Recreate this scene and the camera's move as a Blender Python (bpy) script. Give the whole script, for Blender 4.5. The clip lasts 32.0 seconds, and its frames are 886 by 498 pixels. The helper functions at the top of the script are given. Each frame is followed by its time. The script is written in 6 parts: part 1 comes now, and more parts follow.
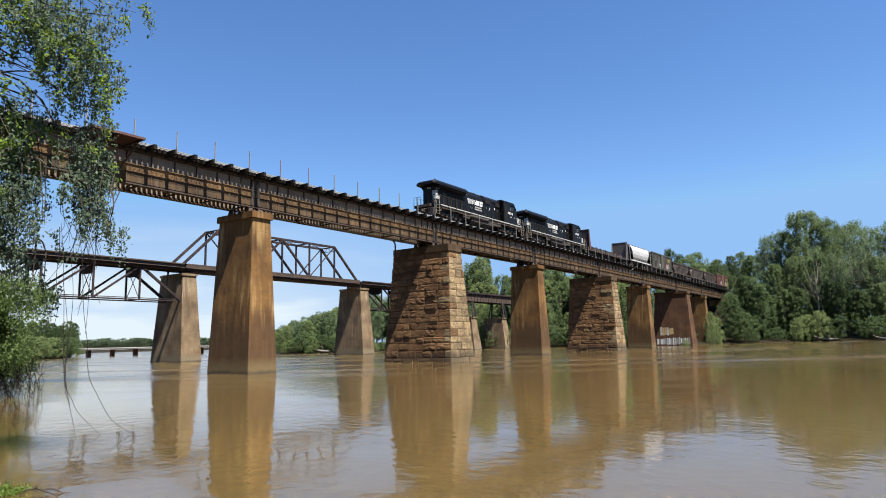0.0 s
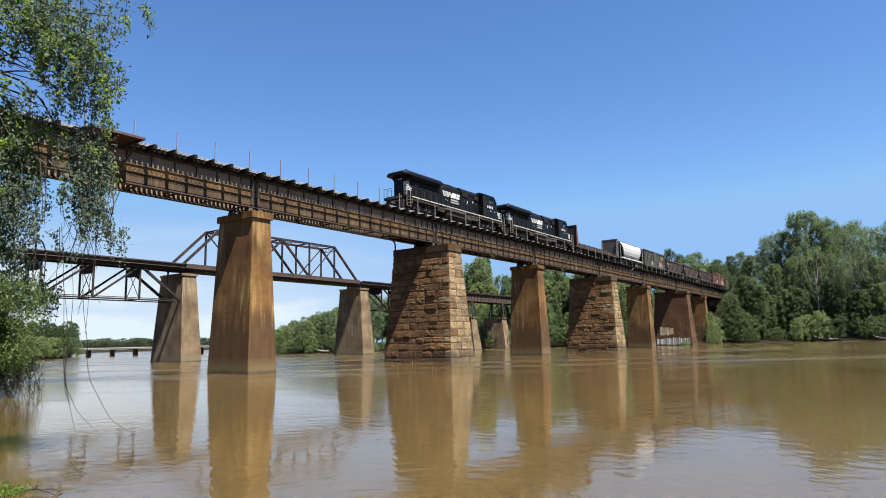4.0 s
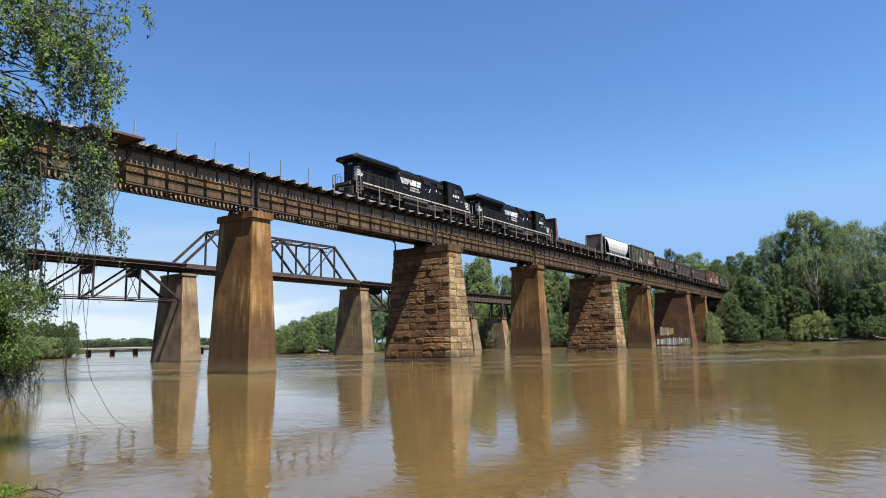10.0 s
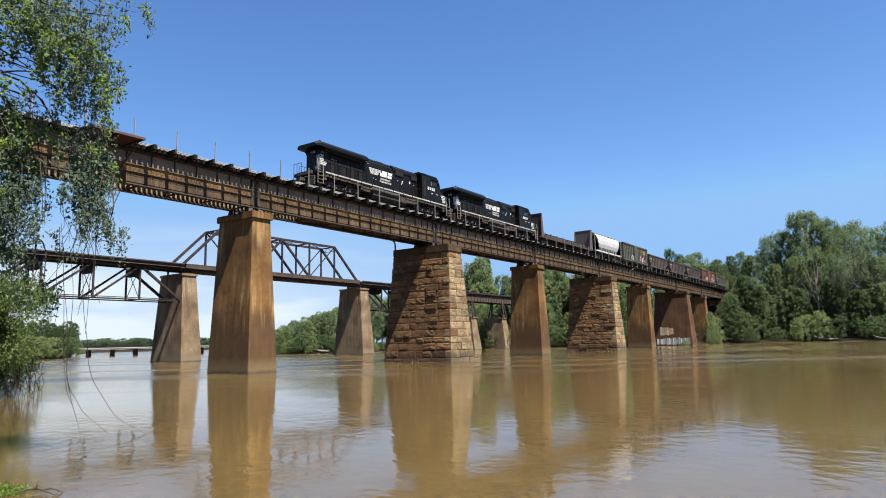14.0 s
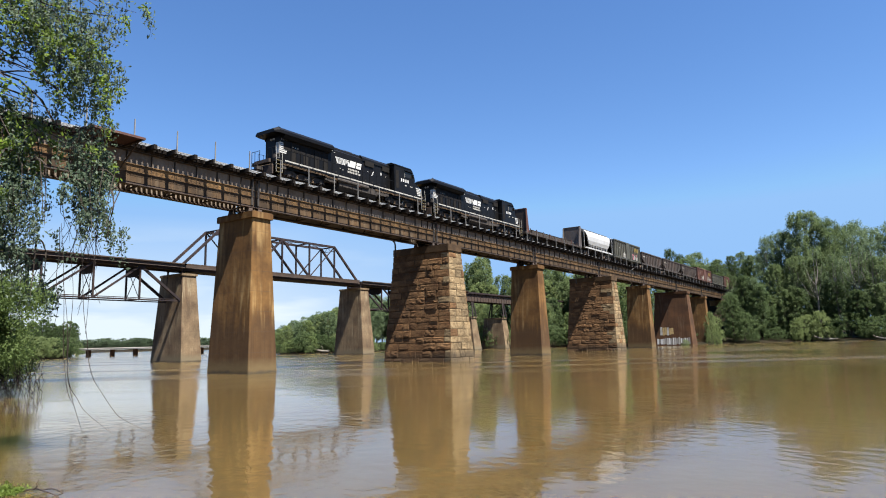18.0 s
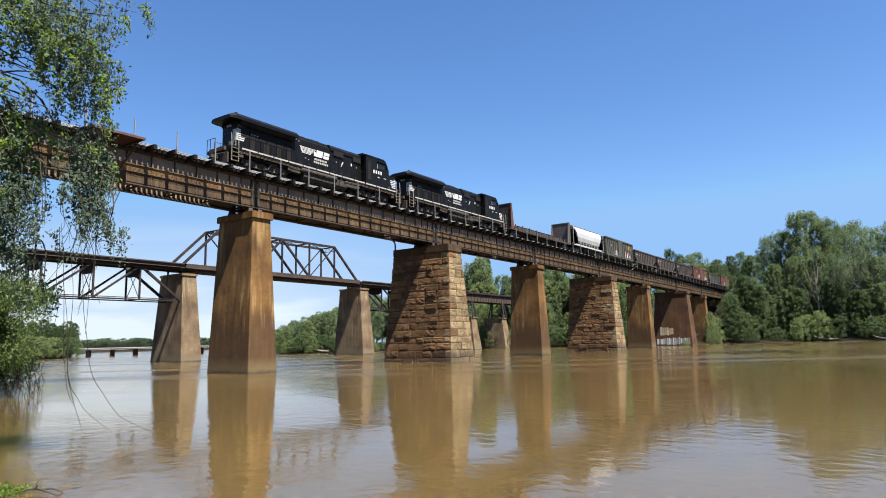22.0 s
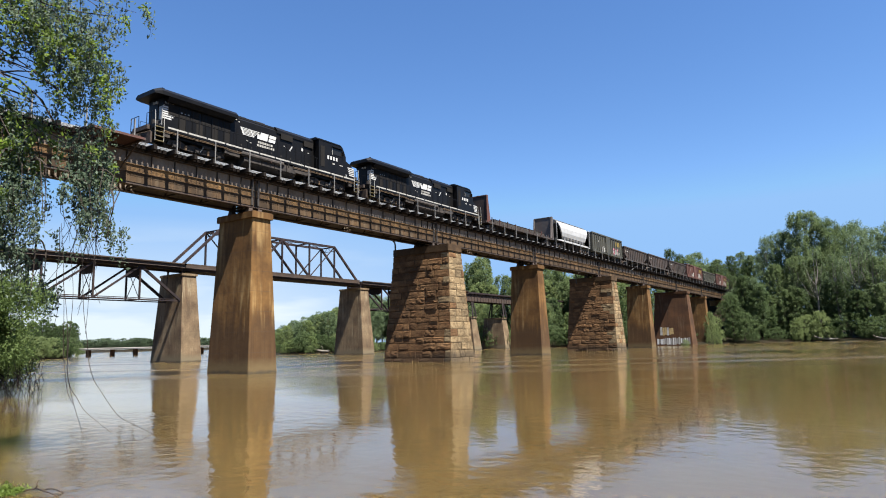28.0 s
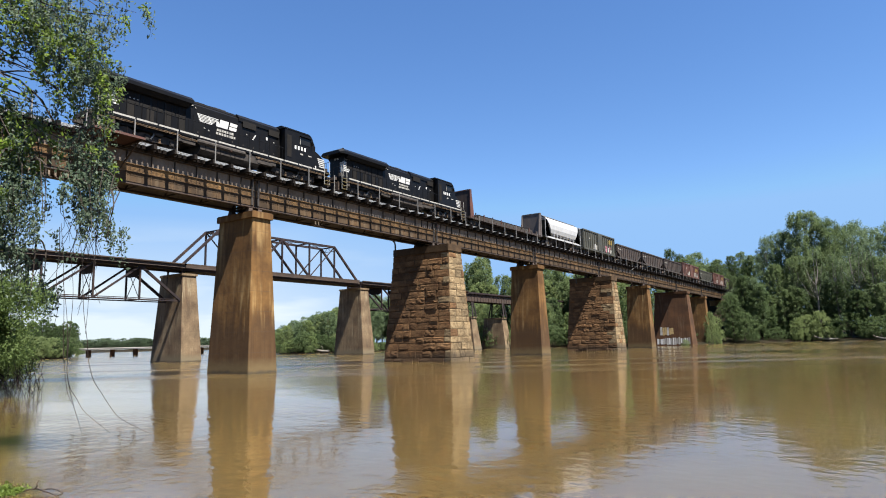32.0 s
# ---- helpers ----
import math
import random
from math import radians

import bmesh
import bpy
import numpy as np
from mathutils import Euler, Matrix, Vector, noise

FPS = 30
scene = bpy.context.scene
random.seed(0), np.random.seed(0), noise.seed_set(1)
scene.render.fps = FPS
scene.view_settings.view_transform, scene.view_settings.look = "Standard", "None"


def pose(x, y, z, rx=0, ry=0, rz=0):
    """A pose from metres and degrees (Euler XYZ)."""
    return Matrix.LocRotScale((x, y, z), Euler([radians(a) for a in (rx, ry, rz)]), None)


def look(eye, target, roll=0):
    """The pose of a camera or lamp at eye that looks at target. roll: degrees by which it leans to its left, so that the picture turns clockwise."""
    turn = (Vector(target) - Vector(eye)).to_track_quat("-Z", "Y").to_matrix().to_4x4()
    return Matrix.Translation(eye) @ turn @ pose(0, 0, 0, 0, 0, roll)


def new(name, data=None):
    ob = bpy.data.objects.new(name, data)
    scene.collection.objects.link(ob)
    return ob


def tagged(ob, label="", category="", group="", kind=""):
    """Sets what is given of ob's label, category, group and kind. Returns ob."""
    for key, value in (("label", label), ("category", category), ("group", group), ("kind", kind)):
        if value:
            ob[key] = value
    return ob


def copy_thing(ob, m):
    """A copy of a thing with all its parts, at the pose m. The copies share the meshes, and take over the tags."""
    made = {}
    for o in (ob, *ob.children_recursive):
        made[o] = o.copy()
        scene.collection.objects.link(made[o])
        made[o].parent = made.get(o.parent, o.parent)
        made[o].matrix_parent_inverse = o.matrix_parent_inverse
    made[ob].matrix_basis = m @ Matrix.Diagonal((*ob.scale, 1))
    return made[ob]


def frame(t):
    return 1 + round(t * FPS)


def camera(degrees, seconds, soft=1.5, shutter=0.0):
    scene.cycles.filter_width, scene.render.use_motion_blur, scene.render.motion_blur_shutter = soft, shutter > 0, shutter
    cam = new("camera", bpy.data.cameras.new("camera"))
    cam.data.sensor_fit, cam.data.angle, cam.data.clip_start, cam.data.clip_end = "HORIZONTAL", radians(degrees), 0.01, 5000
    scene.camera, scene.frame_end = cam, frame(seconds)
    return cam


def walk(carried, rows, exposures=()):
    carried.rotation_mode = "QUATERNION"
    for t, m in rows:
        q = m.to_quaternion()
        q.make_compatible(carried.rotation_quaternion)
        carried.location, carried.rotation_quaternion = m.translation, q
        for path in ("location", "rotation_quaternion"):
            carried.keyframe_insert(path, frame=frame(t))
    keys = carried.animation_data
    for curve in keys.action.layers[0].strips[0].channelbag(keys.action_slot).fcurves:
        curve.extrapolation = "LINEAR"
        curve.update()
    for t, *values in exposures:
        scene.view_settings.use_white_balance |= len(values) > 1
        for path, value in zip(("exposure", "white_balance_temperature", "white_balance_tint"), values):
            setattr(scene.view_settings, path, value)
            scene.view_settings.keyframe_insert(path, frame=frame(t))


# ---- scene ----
cam = camera(69.09, 32.0, soft=1.02)
EYE = Vector((0.0, 0.0, 1.963))
TURN, TILT, LEAN = radians(34.53), radians(8.274), -1.358
AIM = Vector((math.cos(TURN) * math.cos(TILT), math.sin(TURN) * math.cos(TILT), math.sin(TILT)))
SHOT = look(EYE, EYE + AIM * 50, LEAN)
walk(cam, [(0.0, SHOT), (32.0, SHOT)], [(0.0, 1.95), (10.0, 1.96), (18.0, 2.01), (32.0, 2.01)])

# ---- sky and sun ----
SUN = Vector((-0.060, -0.425, 0.90)).normalized()
world = bpy.data.worlds.new("sky")
scene.world = world
world.use_nodes = True
wn, wl = world.node_tree.nodes, world.node_tree.links
sky = wn.new("ShaderNodeTexSky")
sky.sky_type, sky.sun_disc = "NISHITA", False
sky.sun_elevation = math.asin(SUN.z)
sky.sun_rotation = math.atan2(SUN.x, SUN.y)
sky.air_density, sky.dust_density, sky.ozone_density = 1.0, 0.0, 4.0
deep = wn.new("ShaderNodeHueSaturation")
deep.inputs["Saturation"].default_value, deep.inputs["Value"].default_value, deep.inputs["Hue"].default_value = 1.165, 0.94, 0.506
wl.new(sky.outputs[0], deep.inputs["Color"])
veil = wn.new("ShaderNodeMix")  # keeps the haze at the horizon from burning out
veil.data_type, veil.blend_type = "RGBA", "DARKEN"
veil.inputs[0].default_value, veil.inputs[7].default_value = 1.0, (1.56, 2.80, 4.78, 1)
wl.new(deep.outputs[0], veil.inputs[6])
# thin low cloud
way = wn.new("ShaderNodeTexCoord")
low = wn.new("ShaderNodeMapping")
low.inputs["Scale"].default_value = (1.6, 1.6, 9.0)
wl.new(way.outputs["Generated"], low.inputs[0])
puffs = wn.new("ShaderNodeTexNoise")
puffs.inputs["Scale"].default_value, puffs.inputs["Detail"].default_value = 2.2, 5.0
wl.new(low.outputs[0], puffs.inputs["Vector"])
thick = wn.new("ShaderNodeMapRange")
thick.inputs[1].default_value, thick.inputs[2].default_value, thick.inputs[4].default_value = 0.47, 0.72, 0.75
wl.new(puffs.outputs["Fac"], thick.inputs[0])
split = wn.new("ShaderNodeSeparateXYZ")
wl.new(way.outputs["Generated"], split.inputs[0])
near_ground = wn.new("ShaderNodeMapRange")
near_ground.inputs[1].default_value, near_ground.inputs[2].default_value = 0.19, 0.06
wl.new(split.outputs[2], near_ground.inputs[0])
# the bank of cloud and haze lies up the river
upriver = wn.new("ShaderNodeVectorMath")
upriver.operation = "DOT_PRODUCT"
upriver.inputs[1].default_value = (-math.sin(TURN), math.cos(TURN), 0.0)
wl.new(way.outputs["Generated"], upriver.inputs[0])
bank = wn.new("ShaderNodeMapRange")
bank.inputs[1].default_value, bank.inputs[2].default_value = -0.10, 0.27
wl.new(upriver.outputs["Value"], bank.inputs[0])
haze = wn.new("ShaderNodeMath")
haze.operation = "ADD"
haze.inputs[1].default_value = 0.66
wl.new(thick.outputs[0], haze.inputs[0])
low_bank = wn.new("ShaderNodeMath")
low_bank.operation = "MULTIPLY"
wl.new(near_ground.outputs[0], low_bank.inputs[0])
wl.new(bank.outputs[0], low_bank.inputs[1])
amount = wn.new("ShaderNodeMath")
amount.operation, amount.use_clamp = "MULTIPLY", True
wl.new(haze.outputs[0], amount.inputs[0])
wl.new(low_bank.outputs[0], amount.inputs[1])
cloud = wn.new("ShaderNodeMix")
cloud.data_type = "RGBA"
cloud.inputs[7].default_value = (4.15, 4.75, 5.12, 1)
wl.new(amount.outputs[0], cloud.inputs[0])
wl.new(veil.outputs[2], cloud.inputs[6])
wl.new(cloud.outputs[2], wn["Background"].inputs[0])
wn["Background"].inputs[1].default_value = 0.05
lamp = bpy.data.lights.new("sun", "SUN")
lamp.energy, lamp.angle, lamp.color = 5.0, radians(0.53), (1.0, 0.95, 0.87)
new("sun", lamp).matrix_world = look(SUN * 300, (0, 0, 0))

# ---- materials ----


def mat(name, c1, c2, size=1.0, rough=0.8, metal=0.0, bump=0.3, streak=None, streak_amount=0.5, tint=0.0, grain=0.25, ior=1.5, squash=(1, 1, 1), fine=9.0, island=0.0, band=None, lifts=0.0, spec=0.5, blotch=0.0, pale=None, flood=None, wet=None):
    """Two colours mixed by large noise, darkened by fine grain, with upright streaks and a tint for each object."""
    m = bpy.data.materials.new(name)
    m.use_nodes = True
    n, l = m.node_tree.nodes, m.node_tree.links
    out = n["Principled BSDF"]
    co = n.new("ShaderNodeTexCoord")
    mp = n.new("ShaderNodeMapping")
    mp.inputs["Scale"].default_value = squash
    l.new(co.outputs["Object"], mp.inputs[0])
    info = n.new("ShaderNodeObjectInfo")
    shift = n.new("ShaderNodeVectorMath")
    shift.operation = "ADD"
    l.new(mp.outputs[0], shift.inputs[0])
    mul = n.new("ShaderNodeMath")
    mul.operation = "MULTIPLY"
    mul.inputs[1].default_value = 37.0
    l.new(info.outputs["Random"], mul.inputs[0])
    l.new(mul.outputs[0], shift.inputs[1])
    vec = shift.outputs[0]

    def noise_tex(scale, detail, v=vec):
        t = n.new("ShaderNodeTexNoise")
        t.inputs["Scale"].default_value, t.inputs["Detail"].default_value = scale, detail
        l.new(v, t.inputs["Vector"])
        return t.outputs["Fac"]

    def ramp(v, a, b):
        r = n.new("ShaderNodeMapRange")
        r.inputs[1].default_value, r.inputs[2].default_value = a, b
        l.new(v, r.inputs[0])
        return r.outputs[0]

    def mix(f, a, b, kind="MIX"):
        x = n.new("ShaderNodeMix")
        x.data_type, x.blend_type = "RGBA", kind
        for sock, v in ((x.inputs[0], f), (x.inputs[6], a), (x.inputs[7], b)):
            if hasattr(v, "is_output"):
                l.new(v, sock)
            else:
                sock.default_value = v if isinstance(v, float) else (*v, 1)
        return x.outputs[2]

    col = mix(ramp(noise_tex(1.0 / size, 5), 0.32, 0.68), c1, c2)
    if streak:
        sp = n.new("ShaderNodeMapping")
        sp.inputs["Scale"].default_value = (2.4, 2.4, 0.11)
        l.new(vec, sp.inputs[0])
        f = ramp(noise_tex(1.0, 4, sp.outputs[0]), 0.48, 0.66)
        fm, patch = n.new("ShaderNodeMath"), n.new("ShaderNodeMapRange")
        fm.operation = "MULTIPLY"
        patch.inputs[1].default_value, patch.inputs[2].default_value = 0.35, 0.65
        patch.inputs[3].default_value, patch.inputs[4].default_value = streak_amount * 0.12, streak_amount
        l.new(noise_tex(0.5, 3), patch.inputs[0])
        l.new(f, fm.inputs[0])
        l.new(patch.outputs[0], fm.inputs[1])
        col = mix(fm.outputs[0], col, streak)
    if pale:
        # thin pale runs down the face
        wp = n.new("ShaderNodeMapping")
        wp.inputs["Scale"].default_value = (2.6, 2.6, 0.13)
        wp.inputs["Location"].default_value = (13.0, 5.0, 2.0)
        l.new(vec, wp.inputs[0])
        pm = n.new("ShaderNodeMath")
        pm.operation = "MULTIPLY"
        l.new(ramp(noise_tex(1.0, 5, wp.outputs[0]), 0.5, 0.7), pm.inputs[0])
        l.new(ramp(noise_tex(0.35, 3), 0.42, 0.72), pm.inputs[1])
        col = mix(pm.outputs[0], col, pale)
    if blotch:
        # broad weathering that runs on from piece to piece
        where = n.new("ShaderNodeNewGeometry")
        bl = n.new("ShaderNodeMapRange")
        bl.inputs[1].default_value, bl.inputs[2].default_value = 0.3, 0.7
        bl.inputs[3].default_value, bl.inputs[4].default_value = 1 - blotch, 1 + blotch * 0.5
        l.new(noise_tex(0.42, 5, where.outputs["Position"]), bl.inputs[0])
        bc = n.new("ShaderNodeCombineColor")
        for i in range(3):
            l.new(bl.outputs[0], bc.inputs[i])
        col = mix(1.0, col, bc.outputs[0], "MULTIPLY")
    g = ramp(noise_tex(fine / size, 6), 0.25, 0.75)
    dark = n.new("ShaderNodeMapRange")
    dark.inputs[3].default_value, dark.inputs[4].default_value = 1 - grain, 1 + grain * 0.6
    l.new(g, dark.inputs[0])
    grey = n.new("ShaderNodeCombineColor")
    for i in range(3):
        l.new(dark.outputs[0], grey.inputs[i])
    col = mix(1.0, col, grey.outputs[0], "MULTIPLY")
    if flood or wet:
        # stains left by high water, with an edge that runs and drips
        over = n.new("ShaderNodeNewGeometry")
        drip = n.new("ShaderNodeMapping")
        drip.inputs["Scale"].default_value = (2.2, 2.2, 0.16)
        l.new(over.outputs["Position"], drip.inputs[0])
        rise = n.new("ShaderNodeSeparateXYZ")
        l.new(over.outputs["Position"], rise.inputs[0])
        for stain, run in ((flood, 5.0), (wet, 0.8)):
            if stain:
                mark, cover = n.new("ShaderNodeMath"), n.new("ShaderNodeMath")
                mark.operation, cover.operation = "MULTIPLY_ADD", "MULTIPLY"
                mark.inputs[1].default_value, cover.inputs[1].default_value = run, stain[3]
                l.new(noise_tex(1.0, 4, drip.outputs[0]), mark.inputs[0])
                l.new(rise.outputs[2], mark.inputs[2])
                l.new(ramp(mark.outputs[0], stain[0] + stain[1] + run / 2, stain[0] + run / 2), cover.inputs[0])
                col = mix(cover.outputs[0], col, stain[2])
    if band or lifts:
        axes = n.new("ShaderNodeSeparateXYZ")
        l.new(co.outputs["Object"], axes.inputs[0])
        wob = n.new("ShaderNodeMath")
        wob.operation = "MULTIPLY_ADD"
        wob.inputs[1].default_value = 0.5
        l.new(noise_tex(1.5, 4), wob.inputs[0])
        l.new(axes.outputs[2], wob.inputs[2])
    if band:
        col = mix(ramp(wob.outputs[0], band[0] + 0.8, band[0]), col, band[1])
        col = mix(ramp(wob.outputs[0], 0.5, 0.3), col, (0.045, 0.035, 0.022))
    if lifts:
        saw = n.new("ShaderNodeMath")
        saw.operation = "PINGPONG"
        saw.inputs[1].default_value = lifts / 2
        l.new(axes.outputs[2], saw.inputs[0])
        col = mix(ramp(saw.outputs[0], 0.03, 0.0), col, mix(0.45, col, (0.05, 0.035, 0.025)))
    if tint or island:
        geo = n.new("ShaderNodeNewGeometry")
        t = n.new("ShaderNodeMapRange")
        k = tint or island
        t.inputs[3].default_value, t.inputs[4].default_value = 1 - k, 1 + k
        l.new(info.outputs["Random"] if tint else geo.outputs["Random Per Island"], t.inputs[0])
        tc = n.new("ShaderNodeCombineColor")
        for i in range(3):
            l.new(t.outputs[0], tc.inputs[i])
        col = mix(1.0, col, tc.outputs[0], "MULTIPLY")
    l.new(col, out.inputs["Base Color"])
    out.inputs["Roughness"].default_value, out.inputs["Metallic"].default_value = rough, metal
    out.inputs["IOR"].default_value, out.inputs["Specular IOR Level"].default_value = ior, spec
    if bump:
        b = n.new("ShaderNodeBump")
        b.inputs["Strength"].default_value, b.inputs["Distance"].default_value = bump, 0.05 * size
        l.new(g, b.inputs["Height"])
        l.new(b.outputs[0], out.inputs["Normal"])
    return m


def leaf_mat(name, c1, c2, trans=0.4, gloss=0.25):
    m = bpy.data.materials.new(name)
    m.use_nodes = True
    n, l = m.node_tree.nodes, m.node_tree.links
    n.remove(n["Principled BSDF"])
    geo, info = n.new("ShaderNodeNewGeometry"), n.new("ShaderNodeObjectInfo")
    a = n.new("ShaderNodeMath")
    a.operation = "MULTIPLY_ADD"
    a.inputs[1].default_value, a.inputs[2].default_value = 0.40, 0.07
    l.new(geo.outputs["Random Per Island"], a.inputs[0])
    b = n.new("ShaderNodeMath")
    b.operation = "MULTIPLY_ADD"
    b.inputs[1].default_value = 0.45
    l.new(info.outputs["Random"], b.inputs[0])
    l.new(a.outputs[0], b.inputs[2])
    x = n.new("ShaderNodeMix")
    x.data_type = "RGBA"
    x.inputs[6].default_value, x.inputs[7].default_value = (*c1, 1), (*c2, 1)
    l.new(b.outputs[0], x.inputs[0])
    d, t, s = n.new("ShaderNodeBsdfPrincipled"), n.new("ShaderNodeBsdfTranslucent"), n.new("ShaderNodeMixShader")
    d.inputs["Roughness"].default_value, d.inputs["Specular IOR Level"].default_value = 0.6, gloss
    l.new(x.outputs[2], d.inputs["Base Color"])
    l.new(x.outputs[2], t.inputs[0])
    s.inputs[0].default_value = trans
    l.new(d.outputs[0], s.inputs[1])
    l.new(t.outputs[0], s.inputs[2])
    l.new(s.outputs[0], n["Material Output"].inputs[0])
    return m


def water_mat():
    m = bpy.data.materials.new("muddy_water")
    m.use_nodes = True
    n, l = m.node_tree.nodes, m.node_tree.links
    out = n["Principled BSDF"]
    co = n.new("ShaderNodeTexCoord")

    def wave(scale, sx, sy, turn, detail):
        mp = n.new("ShaderNodeMapping")
        turned = n.new("ShaderNodeMapping")
        turned.inputs["Rotation"].default_value = (0, 0, turn)
        mp.inputs["Scale"].default_value = (sx, sy, 1)
        l.new(co.outputs["Object"], turned.inputs[0])
        l.new(turned.outputs[0], mp.inputs[0])
        t = n.new("ShaderNodeTexNoise")
        t.inputs["Scale"].default_value, t.inputs["Detail"].default_value = scale, detail
        l.new(mp.outputs[0], t.inputs["Vector"])
        return t.outputs["Fac"]

    # slow boils and patches of the current
    big = wave(0.05, 1.0, 0.45, 0.6, 4)
    mix = n.new("ShaderNodeMix")
    mix.data_type = "RGBA"
    mix.inputs[6].default_value, mix.inputs[7].default_value = (0.0515, 0.0343, 0.0120, 1), (0.0675, 0.0466, 0.0182, 1)
    l.new(big, mix.inputs[0])
    l.new(mix.outputs[2], out.inputs["Base Color"])
    out.inputs["IOR"].default_value = 1.33
    # light spreads within the silt, so that shadows on it are soft
    out.subsurface_method = "BURLEY"
    out.inputs["Subsurface Weight"].default_value, out.inputs["Subsurface Scale"].default_value = 1.0, 2.5
    out.inputs["Subsurface Radius"].default_value = (1.0, 0.9, 0.7)
    rg = n.new("ShaderNodeMapRange")
    rg.inputs[1].default_value, rg.inputs[2].default_value = 0.35, 0.7
    rg.inputs[3].default_value, rg.inputs[4].default_value = 0.03, 0.11
    # long smooth slicks stretched along the camera's right, to lie level in view
    slick = wave(0.35, 0.06, 1.0, math.pi / 2 - TURN, 3)
    both = n.new("ShaderNodeMath")
    both.operation = "MULTIPLY_ADD"
    both.inputs[1].default_value = 0.5
    half = n.new("ShaderNodeMath")
    half.operation = "MULTIPLY"
    half.inputs[1].default_value = 0.5
    l.new(slick, half.inputs[0])
    l.new(big, both.inputs[0])
    l.new(half.outputs[0], both.inputs[2])
    l.new(both.outputs[0], rg.inputs[0])
    b1, b2 = n.new("ShaderNodeBump"), n.new("ShaderNodeBump")
    l.new(wave(3.1, 1.0, 0.65, 0.6, 4), b1.inputs["Height"])
    b1.inputs["Distance"].default_value = 0.022
    st = n.new("ShaderNodeMapRange")
    st.inputs[1].default_value, st.inputs[2].default_value = 0.44, 0.62
    st.inputs[3].default_value, st.inputs[4].default_value = 0.45, 1.05
    l.new(both.outputs[0], st.inputs[0])
    # narrow ruffled streaks, stretched the same way to lie level in view
    ruffle = n.new("ShaderNodeMapRange")
    ruffle.inputs[1].default_value, ruffle.inputs[2].default_value, ruffle.inputs[4].default_value = 0.47, 0.61, 3.6
    l.new(wave(0.30, 0.045, 0.5, math.pi / 2 - TURN, 4), ruffle.inputs[0])
    # they fade in with distance ahead, fitted to the camera's view
    ahead, axis, ahead_fade, kept = n.new("ShaderNodeMapping"), n.new("ShaderNodeSeparateXYZ"), n.new("ShaderNodeMapRange"), n.new("ShaderNodeMath")
    ahead.inputs["Rotation"].default_value = (0, 0, math.pi / 2 - TURN)
    ahead_fade.inputs[1].default_value, ahead_fade.inputs[2].default_value = 26.0, 55.0
    kept.operation = "MULTIPLY"
    l.new(co.outputs["Object"], ahead.inputs[0])
    l.new(ahead.outputs[0], axis.inputs[0])
    l.new(axis.outputs[1], ahead_fade.inputs[0])
    l.new(ahead_fade.outputs[0], kept.inputs[0])
    l.new(ruffle.outputs[0], kept.inputs[1])
    # broad ruffled reach to the camera's left, placed to fit its view
    reach, windy, chop = n.new("ShaderNodeMapRange"), n.new("ShaderNodeMath"), n.new("ShaderNodeMath")
    reach.inputs[1].default_value, reach.inputs[2].default_value, reach.inputs[4].default_value = 2.0, -22.0, 2.0
    windy.operation = "MULTIPLY"
    l.new(axis.outputs[0], reach.inputs[0])
    l.new(reach.outputs[0], windy.inputs[0])
    l.new(ahead_fade.outputs[0], windy.inputs[1])
    l.new(windy.outputs[0], chop.inputs[0])
    l.new(kept.outputs[0], chop.inputs[1])
    rough_sum = n.new("ShaderNodeMath")
    l.new(chop.outputs[0], rough_sum.inputs[0])
    l.new(st.outputs[0], rough_sum.inputs[1])
    # wavelets too small to see one by one
    blur = n.new("ShaderNodeMath")
    blur.operation = "MULTIPLY_ADD"
    blur.inputs[1].default_value = 0.03
    l.new(chop.outputs[0], blur.inputs[0])
    l.new(rg.outputs[0], blur.inputs[2])
    l.new(blur.outputs[0], out.inputs["Roughness"])
    rise = n.new("ShaderNodeMath")
    rise.operation = "MULTIPLY"
    rise.inputs[1].default_value = 0.0125
    l.new(rough_sum.outputs[0], rise.inputs[0])
    l.new(rise.outputs[0], b1.inputs["Distance"])
    l.new(wave(0.22, 1.0, 0.6, 0.5, 2), b2.inputs["Height"])
    b2.inputs["Distance"].default_value, b2.inputs["Strength"].default_value = 0.07, 0.28
    l.new(b2.outputs[0], b1.inputs["Normal"])
    l.new(b1.outputs[0], out.inputs["Normal"])
    return m


WATER = water_mat()
EARTH = mat("bank_earth", (0.0170, 0.0105, 0.0062), (0.0085, 0.0099, 0.0038), 3.0, 0.95, bump=0.6, spec=0.1)
CONCRETE = mat("stained_concrete", (0.1400, 0.0720, 0.0205), (0.0760, 0.0355, 0.0095), 2.4, 0.85, bump=0.05, streak=(0.0360, 0.0155, 0.0040), streak_amount=0.6, fine=7, band=(0.7, (0.0930, 0.0640, 0.0290)), lifts=1.55, grain=0.18, blotch=0.26, pale=(0.3000, 0.1980, 0.0850), spec=0.25, flood=(3.4, 1.6, (0.0430, 0.0225, 0.0092), 0.78))
CONCRETE_DARK = mat("dark_stained_concrete", (0.0720, 0.0320, 0.0120), (0.0450, 0.0200, 0.0082), 2.2, 0.85, bump=0.05, streak=(0.0250, 0.0125, 0.0062), streak_amount=0.7, fine=14, lifts=1.55, grain=0.14, blotch=0.35, pale=(0.106, 0.070, 0.040), spec=0.25)
